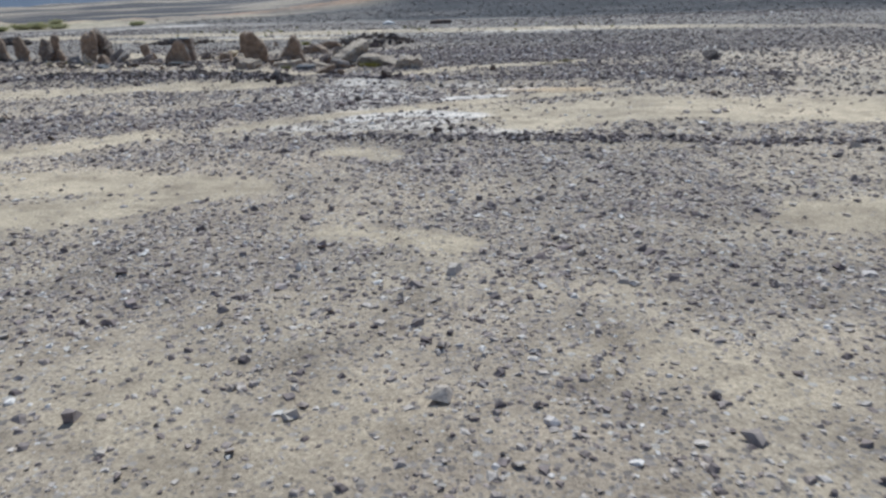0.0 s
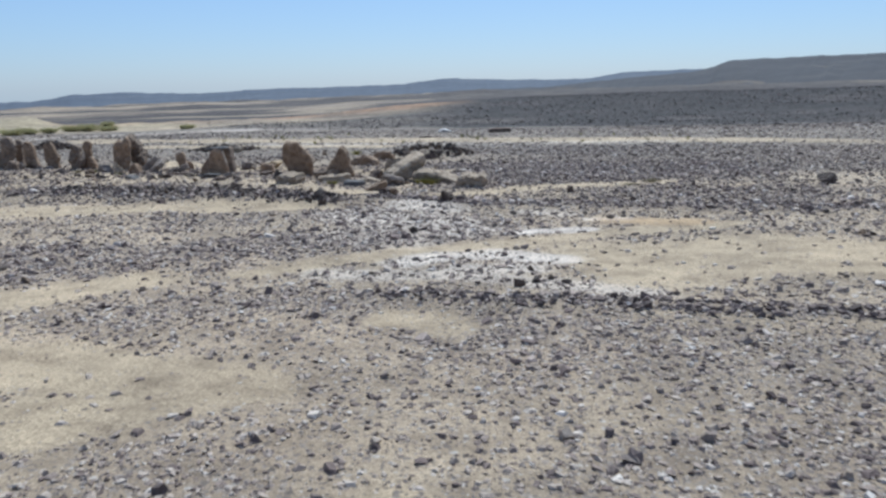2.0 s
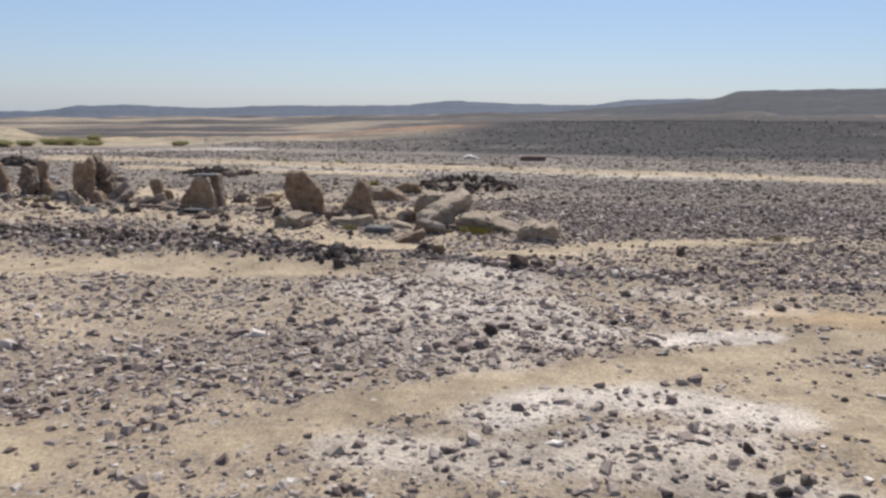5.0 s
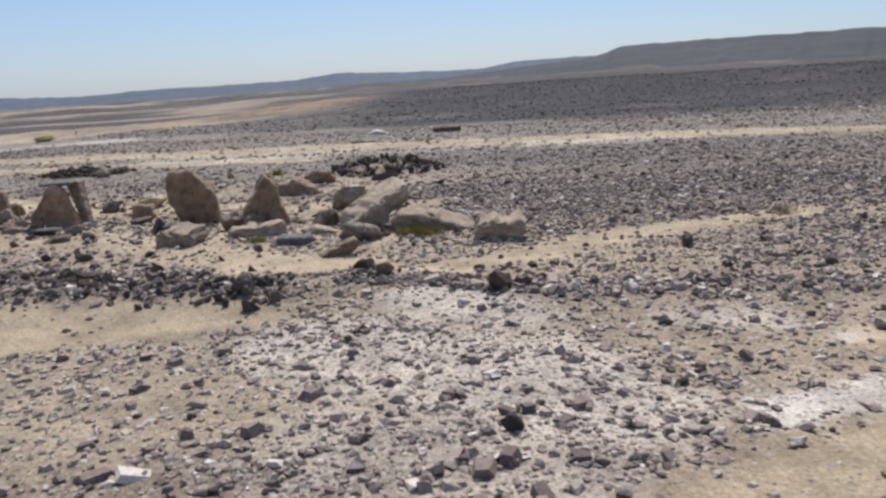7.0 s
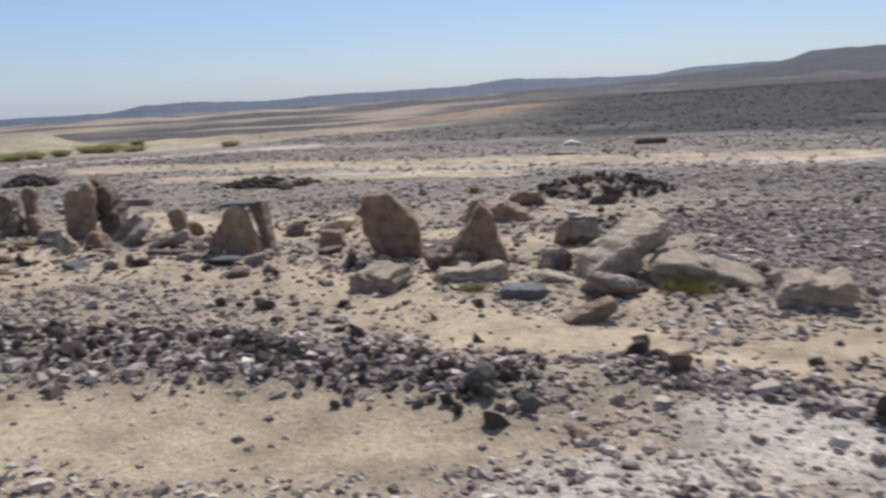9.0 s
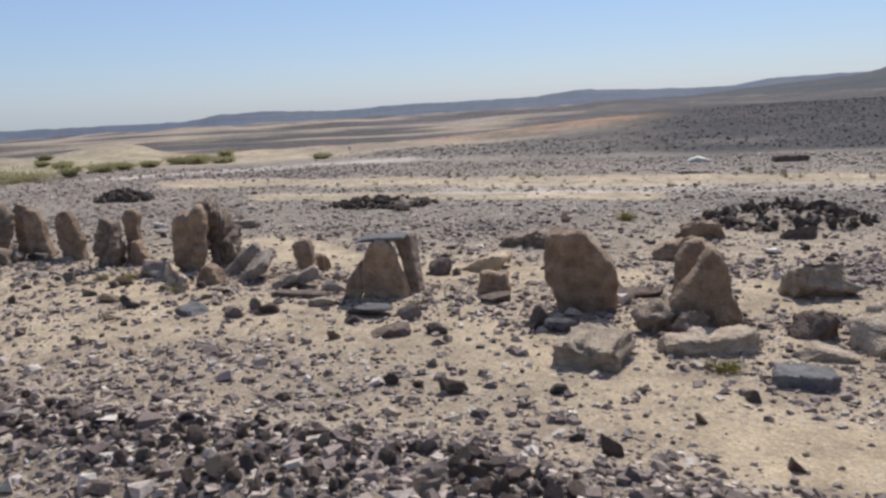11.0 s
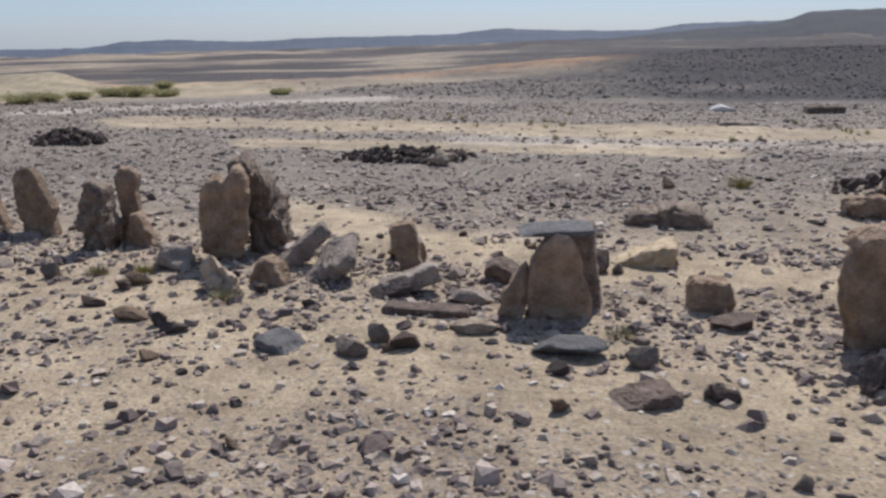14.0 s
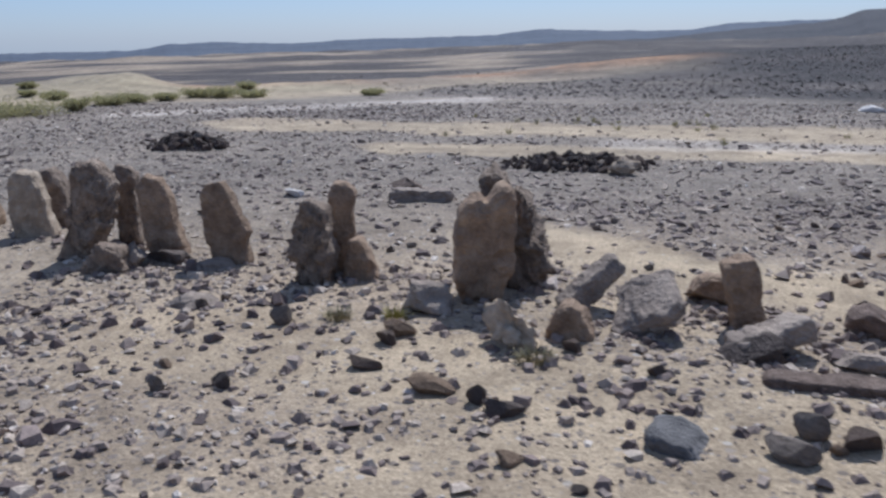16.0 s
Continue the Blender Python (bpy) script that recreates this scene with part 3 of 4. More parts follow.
TALL = [(-0.44, 0), (-0.48, 0.34), (-0.5, 0.63), (-0.44, 0.83), (-0.28, 0.92), (-0.1, 0.93), (0.03, 0.88), (0.19, 0.96), (0.37, 1.0), (0.5, 0.93), (0.5, 0.68), (0.46, 0.44), (0.32, 0.2), (0.2, 0)]
CRAG = [(-0.08, 0), (-0.08, 0.36), (-0.27, 0.57), (-0.5, 0.94), (-0.35, 1.0), (-0.15, 0.99), (-0.04, 0.86), (0.19, 0.78), (0.31, 0.62), (0.48, 0.44), (0.46, 0.2), (0.5, 0)]
STUMP = [(-0.25, 0), (-0.2, 0.4), (-0.42, 0.72), (-0.5, 0.95), (-0.3, 0.97), (0.1, 1.0), (0.2, 0.8), (0.3, 0.45), (0.5, 0.15), (0.5, 0)]
SHIELD = [(-0.4, 0), (-0.45, 0.41), (-0.4, 0.71), (-0.27, 0.91), (-0.1, 1.0), (0.1, 0.98), (0.23, 0.82), (0.33, 0.59), (0.47, 0.35), (0.5, 0)]
PROP = [(0.0, 0), (-0.02, 0.45), (-0.5, 0.95), (-0.2, 1.0), (0.2, 0.98), (0.3, 0.6), (0.5, 0.2), (0.5, 0)]
HUNCH = [(-0.46, 0), (-0.3, 0.1), (-0.15, 0.33), (-0.06, 0.64), (0.06, 0.95), (0.14, 1.0), (0.34, 0.96), (0.49, 0.83), (0.49, 0.61), (0.26, 0.33), (0.22, 0.2), (0.26, 0)]
BRICK = [(-0.5, 0), (-0.47, 0.8), (-0.4, 1.0), (0.1, 0.95), (0.44, 1.0), (0.5, 0.7), (0.46, 0)]
WEDGE = [(-0.5, 0), (-0.5, 0.75), (-0.4, 1.0), (-0.1, 0.9), (0.25, 0.5), (0.5, 0.16), (0.5, 0)]
LUMP = [(-0.5, 0.15), (-0.46, 0.6), (-0.25, 0.9), (0.05, 1.0), (0.3, 0.85), (0.48, 0.7), (0.5, 0.3), (0.4, 0), (-0.35, 0)]
SLANT = [(-0.5, 0), (-0.48, 0.3), (-0.2, 0.6), (0.2, 0.9), (0.42, 1.0), (0.5, 0.75), (0.3, 0.25), (0.1, 0)]


def block(name, outline, x, y, w, d, h, seed, material, label, rz=0, rx=0, ry=0, up=0.0, rough=0.025, lumps=5.0, square=0.3):
    ob = new(name, slab_mesh(name, outline, w, h + 0.04, d, seed, material, rough, lumps, square=square, nu=88, nv=28))
    ob.matrix_basis = at(x, y, up - 0.04, rx, ry, rz)
    return tagged(ob, label, "stone", "fallen stones of the row")


# ---- the row of standing stones, from the near end to the far end ----
standing(GABLE, -2.74, 16.12, 0.48, 0.54, 0.16, 3, "brown slab with a pointed top and a knobbly foot", rz=8, rx=8)
standing(ROUND_TOP, -2.77, 16.52, 0.30, 0.50, 0.16, 4, "brown rounded slab close behind a pointed one", rz=10)
standing(BLOCKY, -3.55, 16.52, 0.50, 0.62, 0.16, 5, "broad brown slab, upright, with a worn slanting shoulder", rz=3, rx=14, lumps=3.6)
standing(SHIELD, -5.07, 16.84, 0.385, 0.485, 0.14, 6, "brown rounded slab under a dark flat capstone", rz=6, rx=11, lumps=3.6)
standing(PROP, -4.92, 17.03, 0.20, 0.475, 0.18, 7, "narrow dark slab leaning on a rounded one", KNOBBLY, rz=-8)
standing(SLANT, -5.31, 16.78, 0.16, 0.29, 0.08, 21, "small slab leaning against a capped stone", LIMESTONE, rz=10, rough=0.015)
standing(STUMP, -5.97, 17.48, 0.25, 0.34, 0.14, 8, "small leaning brown stump of a slab", rz=5, square=0.26)
standing(TALL, -7.26, 17.84, 0.31, 0.63, 0.18, 9, "tall smooth brown slab with a notched top", rz=10, rx=6, rough=0.02, lumps=5)
standing(CRAG, -7.12, 18.12, 0.38, 0.64, 0.26, 10, "tall knobbly pitted slab beside a smooth one", KNOBBLY, rz=-4, rough=0.04, lumps=8)
standing(KNOB, -8.26, 18.02, 0.24, 0.48, 0.2, 11, "knobbly brown upright stone with a dark foot", KNOBBLY, rough=0.034, lumps=6)
standing(FINGER, -8.16, 18.28, 0.17, 0.55, 0.13, 12, "narrow smooth brown slab behind a knobbly stone", rz=8)
standing(POINTED, -8.02, 18.12, 0.21, 0.24, 0.12, 13, "short pointed grey-brown slab")
standing(LEANING, -8.94, 18.36, 0.31, 0.53, 0.12, 14, "leaning brown slab with a worn step at its edge")
standing(TAPER, -9.44, 18.50, 0.30, 0.53, 0.12, 15, "smooth brown slab tapering to its top", rz=4)
standing(HUNCH, -9.98, 18.44, 0.46, 0.64, 0.24, 16, "knobbly pitted slab with a broad foot", KNOBBLY, rz=-2, rough=0.028, lumps=6)
standing(FINGER, -9.84, 18.78, 0.17, 0.55, 0.14, 17, "narrow pitted slab beside a knobbly one", KNOBBLY, rz=12, rough=0.016, lumps=7)
block("boulder", POINTED, -9.62, 18.12, 0.32, 0.22, 0.16, 85, KNOBBLY, "knobbly stone at the foot of a pitted slab", rough=0.03)
standing(TAPER, -10.72, 18.95, 0.34, 0.47, 0.18, 18, "grey-brown slab with a pale worn edge", PALE, rz=14, ry=6)
standing(ROUND_TOP, -10.78, 19.3, 0.36, 0.44, 0.2, 22, "dark rounded stone behind a pale slab", KNOBBLY, rz=5)
standing(POINTED, -11.35, 19.2, 0.34, 0.52, 0.2, 19, "brown rounded slab near the end of the row", rz=5)
standing(TAPER, -12.2, 19.5, 0.3, 0.48, 0.18, 20, "brown slab at the far end of the row", rz=5)

# ---- slabs and boulders lying about the row ----
FALLEN = "fallen stones of the row"
block("capstone", [(-0.5, 0.35), (-0.3, 0.9), (0.1, 1.0), (0.46, 0.95), (0.5, 0.4), (0.4, 0), (-0.1, 0.05)], -5.09, 16.84, 0.40, 0.28, 0.0, 31, BLUE, "dark flat capstone lying on a standing slab", rz=4, ry=-2, up=0.485, rough=0.007)
block("boulder", [(-0.5, 0.25), (-0.5, 0.85), (-0.3, 1.0), (0.1, 0.88), (0.36, 0.92), (0.5, 0.55), (0.48, 0.2), (0.3, 0), (-0.3, 0)], -3.42, 15.32, 0.38, 0.36, 0.11, 32, PALE, "pale angular limestone block with a crusted top", rz=-14, rx=8, up=0.03, rough=0.026, lumps=7.0, square=0.24)
block("slab", BRICK, -2.76, 15.6, 0.56, 0.22, 0.10, 33, PALE, "pale long slab lying flat on the sand", rz=14, ry=-5)
stone("boulder", -3.06, 16.0, 0.30, 0.24, 0.2, 34, KNOBBLY, "knobbly brown boulder at the foot of a slab", level=4, rough=0.2, group=FALLEN)
stone("boulder", -2.84, 15.86, 0.24, 0.2, 0.17, 84, KNOBBLY, "round knobbly stone before a pointed slab", level=4, rough=0.2, group=FALLEN)
block("boulder", LUMP, -2.68, 18.5, 0.60, 0.34, 0.17, 35, LIMESTONE, "brown oblong boulder on sand", rz=-6, rough=0.03, lumps=4.0)
block("boulder", LUMP, -2.42, 19.6, 0.40, 0.3, 0.17, 36, LIMESTONE, "brown oblong boulder beside a dark heap", rz=184, rough=0.03, lumps=4.0)
stone("boulder", -1.5, 19.5, 0.40, 0.25, 0.13, 37, BROWN, "low brown boulder beside a dark heap", level=4, group=FALLEN)
stone("boulder", -1.92, 18.65, 0.18, 0.14, 0.05, 38, WHITE, "white gypsum lump on stony sand", level=4, group=FALLEN)
block("boulder", [(-0.5, 0.1), (-0.4, 0.7), (-0.15, 0.75), (0.1, 1.0), (0.35, 0.85), (0.5, 0.3), (0.45, 0)], -4.16, 19.2, 0.68, 0.34, 0.16, 39, KNOBBLY, "long low rough brown boulder", rz=-5, rough=0.03, lumps=7.0)
block("boulder", BRICK, -4.24, 17.05, 0.24, 0.2, 0.17, 40, LIMESTONE, "small squared brown stone", rough=0.015)
stone("slab", -4.19, 16.7, 0.24, 0.16, 0.07, 41, BROWN, "small brown slab under a squared stone", group=FALLEN)
stone("boulder", -4.83, 17.72, 0.22, 0.18, 0.15, 42, BROWN, "dark brown squat stone behind a slab", group=FALLEN)
block("slab", SLANT, -4.46, 17.98, 0.40, 0.3, 0.13, 43, YELLOW, "yellow sandstone slab half sunk in sand", rz=-6)
block("slab", WEDGE, -4.76, 15.74, 0.31, 0.2, 0.06, 44, BROWN, "brown flat slab with a broken edge", rz=192, rough=0.015)
stone("slab", -5.03, 16.24, 0.36, 0.22, 0.07, 45, BLUE, "blue-grey slate slab before a standing stone", level=4, group=FALLEN)
block("slab", TAPER, -6.40, 16.22, 0.24, 0.2, 0.05, 46, BLUE, "blue-grey flat slate slab on sand", rz=-20, ry=4, rough=0.012)
block("slab", [(-0.5, 0.2), (-0.44, 0.9), (-0.1, 1.0), (0.4, 0.95), (0.5, 0.5), (0.42, 0.0), (-0.3, 0.05)], -6.40, 17.45, 0.36, 0.36, 0.05, 47, GREY, "tilted grey slab leaning on smaller stones", rz=-16, rx=26, ry=-30, up=0.12, rough=0.02)
block("slab", BRICK, -6.66, 17.72, 0.40, 0.14, 0.06, 48, GREY, "narrow grey slab leaning aslant", rz=18, ry=-42, up=0.12, rough=0.015)
stone("boulder", -6.05, 17.9, 0.27, 0.2, 0.16, 49, LIMESTONE, "light brown boulder beside a stump", group=FALLEN)
stone("boulder", -7.06, 17.14, 0.28, 0.26, 0.22, 50, PALE, "pale crusted limestone lump", level=4, rough=0.14, group=FALLEN)
block("boulder", POINTED, -6.78, 17.26, 0.21, 0.15, 0.17, 51, LIMESTONE, "small brown angular stone", rz=-8, rough=0.012)
stone("boulder", -7.52, 17.55, 0.28, 0.2, 0.16, 52, GREY, "grey round boulder at a slab's foot", level=4, rough=0.1, group=FALLEN)
stone("boulder", -6.02, 17.08, 0.26, 0.2, 0.12, 53, DARK, "dark flat stone before a stump", group=FALLEN)
block("slab", BRICK, -5.92, 17.16, 0.36, 0.18, 0.06, 54, GREY, "grey slab propped on a dark stone", rz=14, ry=-20, up=0.06, rough=0.015)
block("slab", BRICK, -5.79, 16.78, 0.5, 0.14, 0.04, 55, BROWN, "long thin brown slab lying flat", rz=-6, rough=0.012)
stone("slab", -5.5, 16.55, 0.26, 0.2, 0.06, 56, PALE, "pale flat slab on sand", level=4, group=FALLEN)
stone("slab", -5.55, 17.02, 0.28, 0.16, 0.07, 57, GREY, "grey flat slab among gravel", group=FALLEN)
stone("boulder", -5.38, 17.46, 0.25, 0.2, 0.14, 58, BROWN, "brown boulder beside a capped slab", group=FALLEN)
stone("boulder", -9.56, 18.2, 0.28, 0.2, 0.16, 59, GREY, "grey boulder at the foot of a slab", level=4, rough=0.1, group=FALLEN)
stone("slab", -9.36, 18.32, 0.32, 0.2, 0.09, 60, DARK, "dark slab at the foot of a standing stone", group=FALLEN)
stone("slab", -8.80, 17.52, 0.30, 0.22, 0.06, 61, GREY, "grey flat slab on sand", rz=12, level=4, group=FALLEN)
block("slab", BRICK, -8.08, 20.5, 0.55, 0.2, 0.10, 62, GREY, "long grey slab lying behind the row", rz=4)
stone("boulder", -9.27, 20.6, 0.2, 0.16, 0.07, 63, WHITE, "small white lump behind the row", group=FALLEN)
stone("slab", -8.35, 21.1, 0.35, 0.25, 0.1, 64, BROWN, "brown slab lying behind the row", group=FALLEN)
stone("slab", -9.0, 18.2, 0.3, 0.2, 0.05, 65, GREY, "grey flat slab in a slab's shadow", group=FALLEN)
block("slab", [(-0.5, 0.2), (-0.42, 0.75), (-0.1, 0.9), (0.2, 1.0), (0.46, 0.95), (0.5, 0.5), (0.3, 0.1), (-0.2, 0)], -1.58, 15.74, 0.74, 0.40, 0.17, 66, PALE, "large pale brown slab propped aslant", rz=18, ry=-26, rx=10, up=0.14, rough=0.03)
block("slab", WEDGE, -1.03, 15.42, 0.80, 0.36, 0.19, 67, PALE, "large pale slab tapering to a thin end", rz=-10, rx=8, rough=0.025)
stone("boulder", -1.85, 17.0, 0.56, 0.4, 0.26, 68, PALE, "rough light brown boulder behind fallen slabs", level=4, rough=0.13, group=FALLEN)
stone("boulder", -1.74, 15.02, 0.43, 0.28, 0.18, 69, GREY, "grey-brown boulder before fallen slabs", level=4, rough=0.09, group=FALLEN)
block("slab", SLANT, -1.92, 14.45, 0.34, 0.16, 0.14, 70, LIMESTONE, "small brown slab tilted in the sand", rz=14, rough=0.015)
block("slab", BRICK, -2.35, 15.06, 0.32, 0.22, 0.07, 71, BLUE, "blue-grey slate slab among brown stones", rz=-8, rough=0.012)
stone("slab", -2.15, 15.5, 0.36, 0.22, 0.08, 72, PALE, "pale pinkish flat slab", level=4, group=FALLEN)
stone("boulder", -2.12, 15.92, 0.31, 0.22, 0.17, 73, BROWN, "rough brown boulder beside fallen slabs", level=4, rough=0.12, group=FALLEN)
block("boulder", [(-0.5, 0.3), (-0.4, 0.8), (-0.1, 0.92), (0.2, 0.8), (0.38, 1.0), (0.5, 0.7), (0.46, 0.1), (0.2, 0), (-0.3, 0)], -0.50, 14.74, 0.44, 0.30, 0.20, 74, PALE, "brown boulder standing apart on stony ground", rz=-14, rx=10, rough=0.03)
stone("boulder", -0.56, 15.2, 0.24, 0.2, 0.16, 75, PALE, "pale boulder beside a brown one", level=4, group=FALLEN)
stone("slab", -3.2, 16.9, 0.5, 0.2, 0.07, 76, BROWN, "thin brown slab lying behind the row", group=FALLEN)
stone("boulder", -3.25, 16.7, 0.16, 0.12, 0.08, 77, WHITE, "small white lump between slabs", group=FALLEN)
stone("slab", -3.63, 15.9, 0.26, 0.16, 0.09, 78, BLUE, "blue-grey flat stone before a broad slab", group=FALLEN)
stone("boulder", -3.79, 15.92, 0.13, 0.14, 0.16, 79, DARK, "dark upright stone before a broad slab", group=FALLEN)

# ---- heaps of dark stones ----
PEBBLE = []
for k in range(10):
    r = np.random.default_rng(200 + k)
    v, f = BALL[1] if k < 4 else BALL[2]
    v = facets(v.copy(), r, 7, 0.4, 0.8)
    PEBBLE.append(mesh_from("stone", v, f, False))
    PEBBLE[-1].materials.append((DARK, BROWN, BROWN, DARK, BROWN, GREY, DARK, BROWN, DARK, BROWN)[k])
for k, (hx, hy, hl, hd, hh) in enumerate(HEAPS):
    heap = new("stone_heap", None)
    heap.empty_display_size = 0.1
    heap.matrix_basis = at(hx, hy)
    tagged(heap, ("low ring of dark stones beside a pale lump", "low heap of dark stones on sand", "wide heap of black stones")[k], "stone heap", "heaps of dark stones")
    r = np.random.default_rng(300 + k)
    for i in range(230):
        a, q = r.uniform(0, 2 * math.pi), math.sqrt(r.uniform(0, 1))
        x, y = hx + math.cos(a) * hl * 1.15 * q, hy + math.sin(a) * hd * 1.15 * q
        s = 0.022 + 0.05 * r.uniform() ** 2
        bit = new("stone", PEBBLE[int(r.integers(10))])
        bit.parent = heap
        m = at(x, y, hh * 0.45 * (1 - q * q) + s * 0.25, *r.uniform(0, 360, 3)) @ Matrix.Diagonal((s * r.uniform(1, 1.6), s, s * 0.75, 1))
        bit.matrix_basis = heap.matrix_basis.inverted() @ m
stone("boulder", -6.28, 22.05, 0.34, 0.22, 0.19, 80, PALE, "pale yellow lump beside a dark heap", level=4, rough=0.15)


# ---- loose stones that can be told apart ----
LOOSE = [(-4.71, 16.14, 0.18, 0.1), (-4.46, 15.8, 0.12, 0.07), (-4.12, 14.7, 0.15, 0.09), (-5.09, 15.63, 0.09, 0.06), (-5.09, 16.0, 0.1, 0.06), (-1.53, 13.36, 0.16, 0.1), (-1.7, 13.62, 0.1, 0.08), (-2.4, 12.72, 0.12, 0.07),
         (-3.31, 14.0, 0.1, 0.1), (-6.05, 16.18, 0.19, 0.08), (-5.81, 16.27, 0.15, 0.07), (-5.95, 16.34, 0.13, 0.1), (-7.03, 16.4, 0.18, 0.06), (-7.14, 16.48, 0.09, 0.08), (-7.34, 16.56, 0.2, 0.07), (-7.66, 16.76, 0.15, 0.06),
         (-8.22, 17.28, 0.12, 0.1), (-7.59, 17.17, 0.16, 0.09), (-8.2, 16.5, 0.08, 0.07), (-8.45, 16.44, 0.08, 0.07), (-5.4, 17.42, 0.13, 0.11), (-0.77, 12.74, 0.2, 0.14), (-1.66, 13.9, 0.1, 0.08), (-4.43, 15.76, 0.13, 0.07),
         (-3.9, 20.7, 0.13, 0.12), (4.7, 14.6, 0.3, 0.17), (-2.5, 13.0, 0.17, 0.13), (0.9, 13.9, 0.12, 0.1)]
r = np.random.default_rng(41)
TONES = ((DARK, "dark brown angular stone on sand"), (DARK, "dark purplish broken stone among gravel"), (BROWN, "brown broken stone on sand"), (GREY, "grey angular stone among gravel"), (LIMESTONE, "tan stone lying on the ground"))
SHAPES = {}
for t_, (material, _) in enumerate(TONES):
    for k in range(4):
        SHAPES[t_, k] = rock_mesh("stone", 1.0, 0.8, 1.0, 500 + 10 * t_ + k, material, 2, 16, 0.03)


def loose(x, y, w, h, tone, k, rz):
    ob = new("stone", SHAPES[tone, k])
    ob.matrix_basis = at(x, y, 0, 0, 0, rz) @ Matrix.Diagonal((w, w * 0.9, h, 1))
    tagged(ob, TONES[tone][1], "stone", "loose stones")


for x, y, w, h in LOOSE:
    loose(x, y, w, h, int(r.choice((1, 2, 2, 3, 4))), int(r.integers(4)), float(r.uniform(-40, 40)))
stone("boulder", -1.6, 29.2, 0.5, 0.35, 0.12, 81, WHITE, "white gypsum boulder on the far plain")
block("slab", BRICK, 0.14, 28.8, 0.72, 0.35, 0.12, 82, BROWN, "reddish brown slab lying on the far plain", rz=5)
block("slab", BRICK, -1.9, 26.6, 0.6, 0.25, 0.05, 83, GREY, "thin grey slab on the pale track", rz=-4)
count = 0
while count < 230:
    x, y = float(r.uniform(-10, 4)), float(r.uniform(8, 20))
    if x > 1 and y < 10 or band(np.array(x), np.array(y), [(0, 0), (-0.5, 3), (-1.5, 7.5), (-3.5, 11.2), (-6.8, 13.5)], 0.6) > 0.1:
        continue
    s = float(r.uniform(0.055, 0.105))
    loose(x, y, s, s * float(r.uniform(0.35, 0.75)), int(r.choice(5, p=(0.07, 0.1, 0.35, 0.26, 0.22))), int(r.integers(4)), float(r.uniform(-60, 60)))
    count += 1


# ---- gravel ----
def gravel(name, x, y, size, flat, material, label, seed):
    """Many small broken stones as one mesh."""
    r = np.random.default_rng(seed)
    v = np.array([(i, j, k) for i in (-1, 1) for j in (-1, 1) for k in (-1, 1)], float) * 0.8
    f = np.array([(0, 1, 3), (0, 3, 2), (4, 6, 7), (4, 7, 5), (0, 4, 5), (0, 5, 1), (2, 3, 7), (2, 7, 6), (0, 2, 6), (0, 6, 4), (1, 5, 7), (1, 7, 3)])
    kinds = [v * r.uniform(0.35, 1.25, v.shape) * np.where(v[:, 2:] > 0, r.uniform(0.35, 0.85), 1.0) ** np.array([1, 1, 0]) for _ in range(24)]
    kind = r.integers(0, 24, len(x))
    a = r.uniform(0, 2 * math.pi, len(x))
    tilt = r.normal(0, 0.3, len(x))
    pts = np.stack(kinds)[kind]
    pts = pts * np.stack([size * r.uniform(0.85, 1.5, len(x)), size, size * flat], 1)[:, None, :] * 0.5
    X0, Z0 = pts[..., 0] * np.cos(tilt)[:, None] - pts[..., 2] * np.sin(tilt)[:, None], pts[..., 0] * np.sin(tilt)[:, None] + pts[..., 2] * np.cos(tilt)[:, None]
    ca, sa = np.cos(a)[:, None], np.sin(a)[:, None]
    px, py = X0 * ca - pts[..., 1] * sa + x[:, None], X0 * sa + pts[..., 1] * ca + y[:, None]
    pz = Z0 + (height(x, y) + size * flat * 0.28)[:, None]
    verts = np.stack([px, py, pz], 2).reshape(-1, 3)
    faces = (f[None] + (np.arange(len(x)) * len(v))[:, None, None]).reshape(-1, 3)
    me = mesh_from(name, verts, faces, False)
    me.materials.append(material)
    return tagged(new(name, me), label, "gravel", kind="stuff")


def scatter(x0, x1, y0, y1, per, keep, seed, wedge=True):
    r = np.random.default_rng(seed)
    k = int((x1 - x0) * (y1 - y0) * per)
    x, y = r.uniform(x0, x1, k), r.uniform(y0, y1, k)
    ok = r.random(k) < keep(x, y)
    if wedge:
        ok &= (x < 2.0 + 0.66 * np.clip(y - 0.0, 0, 99)) & (x > -2.2 - 0.66 * np.clip(y - 0.5, 0, 99))
    return x[ok], y[ok], r


def bare(x, y):
    s, p_, c_ = gather(x, y, SAND), gather(x, y, PAVED), gather(x, y, CHALK)
    patchy = 0.35 + 1.1 * vnoise(x, y, 0.8)
    return np.clip((0.5 * patchy + 0.45 * p_) * (1 - 0.93 * s) * (1 - 0.8 * c_ ** 2), 0.03, 1)


def darkness(x, y):
    s, p_, c_ = gather(x, y, SAND), gather(x, y, PAVED), gather(x, y, CHALK)
    return np.clip(np.interp(y, (3, 8, 9.2, 11.2, 12.2), (0.2, 0.3, 0.46, 0.5, 0.68)) * p_ * (1 - 0.92 * s) * (1 - 0.85 * c_ ** 3), 0.01, 1)


def finer(y):
    return np.interp(y, (2, 7, 11), (0.62, 0.8, 1.0))


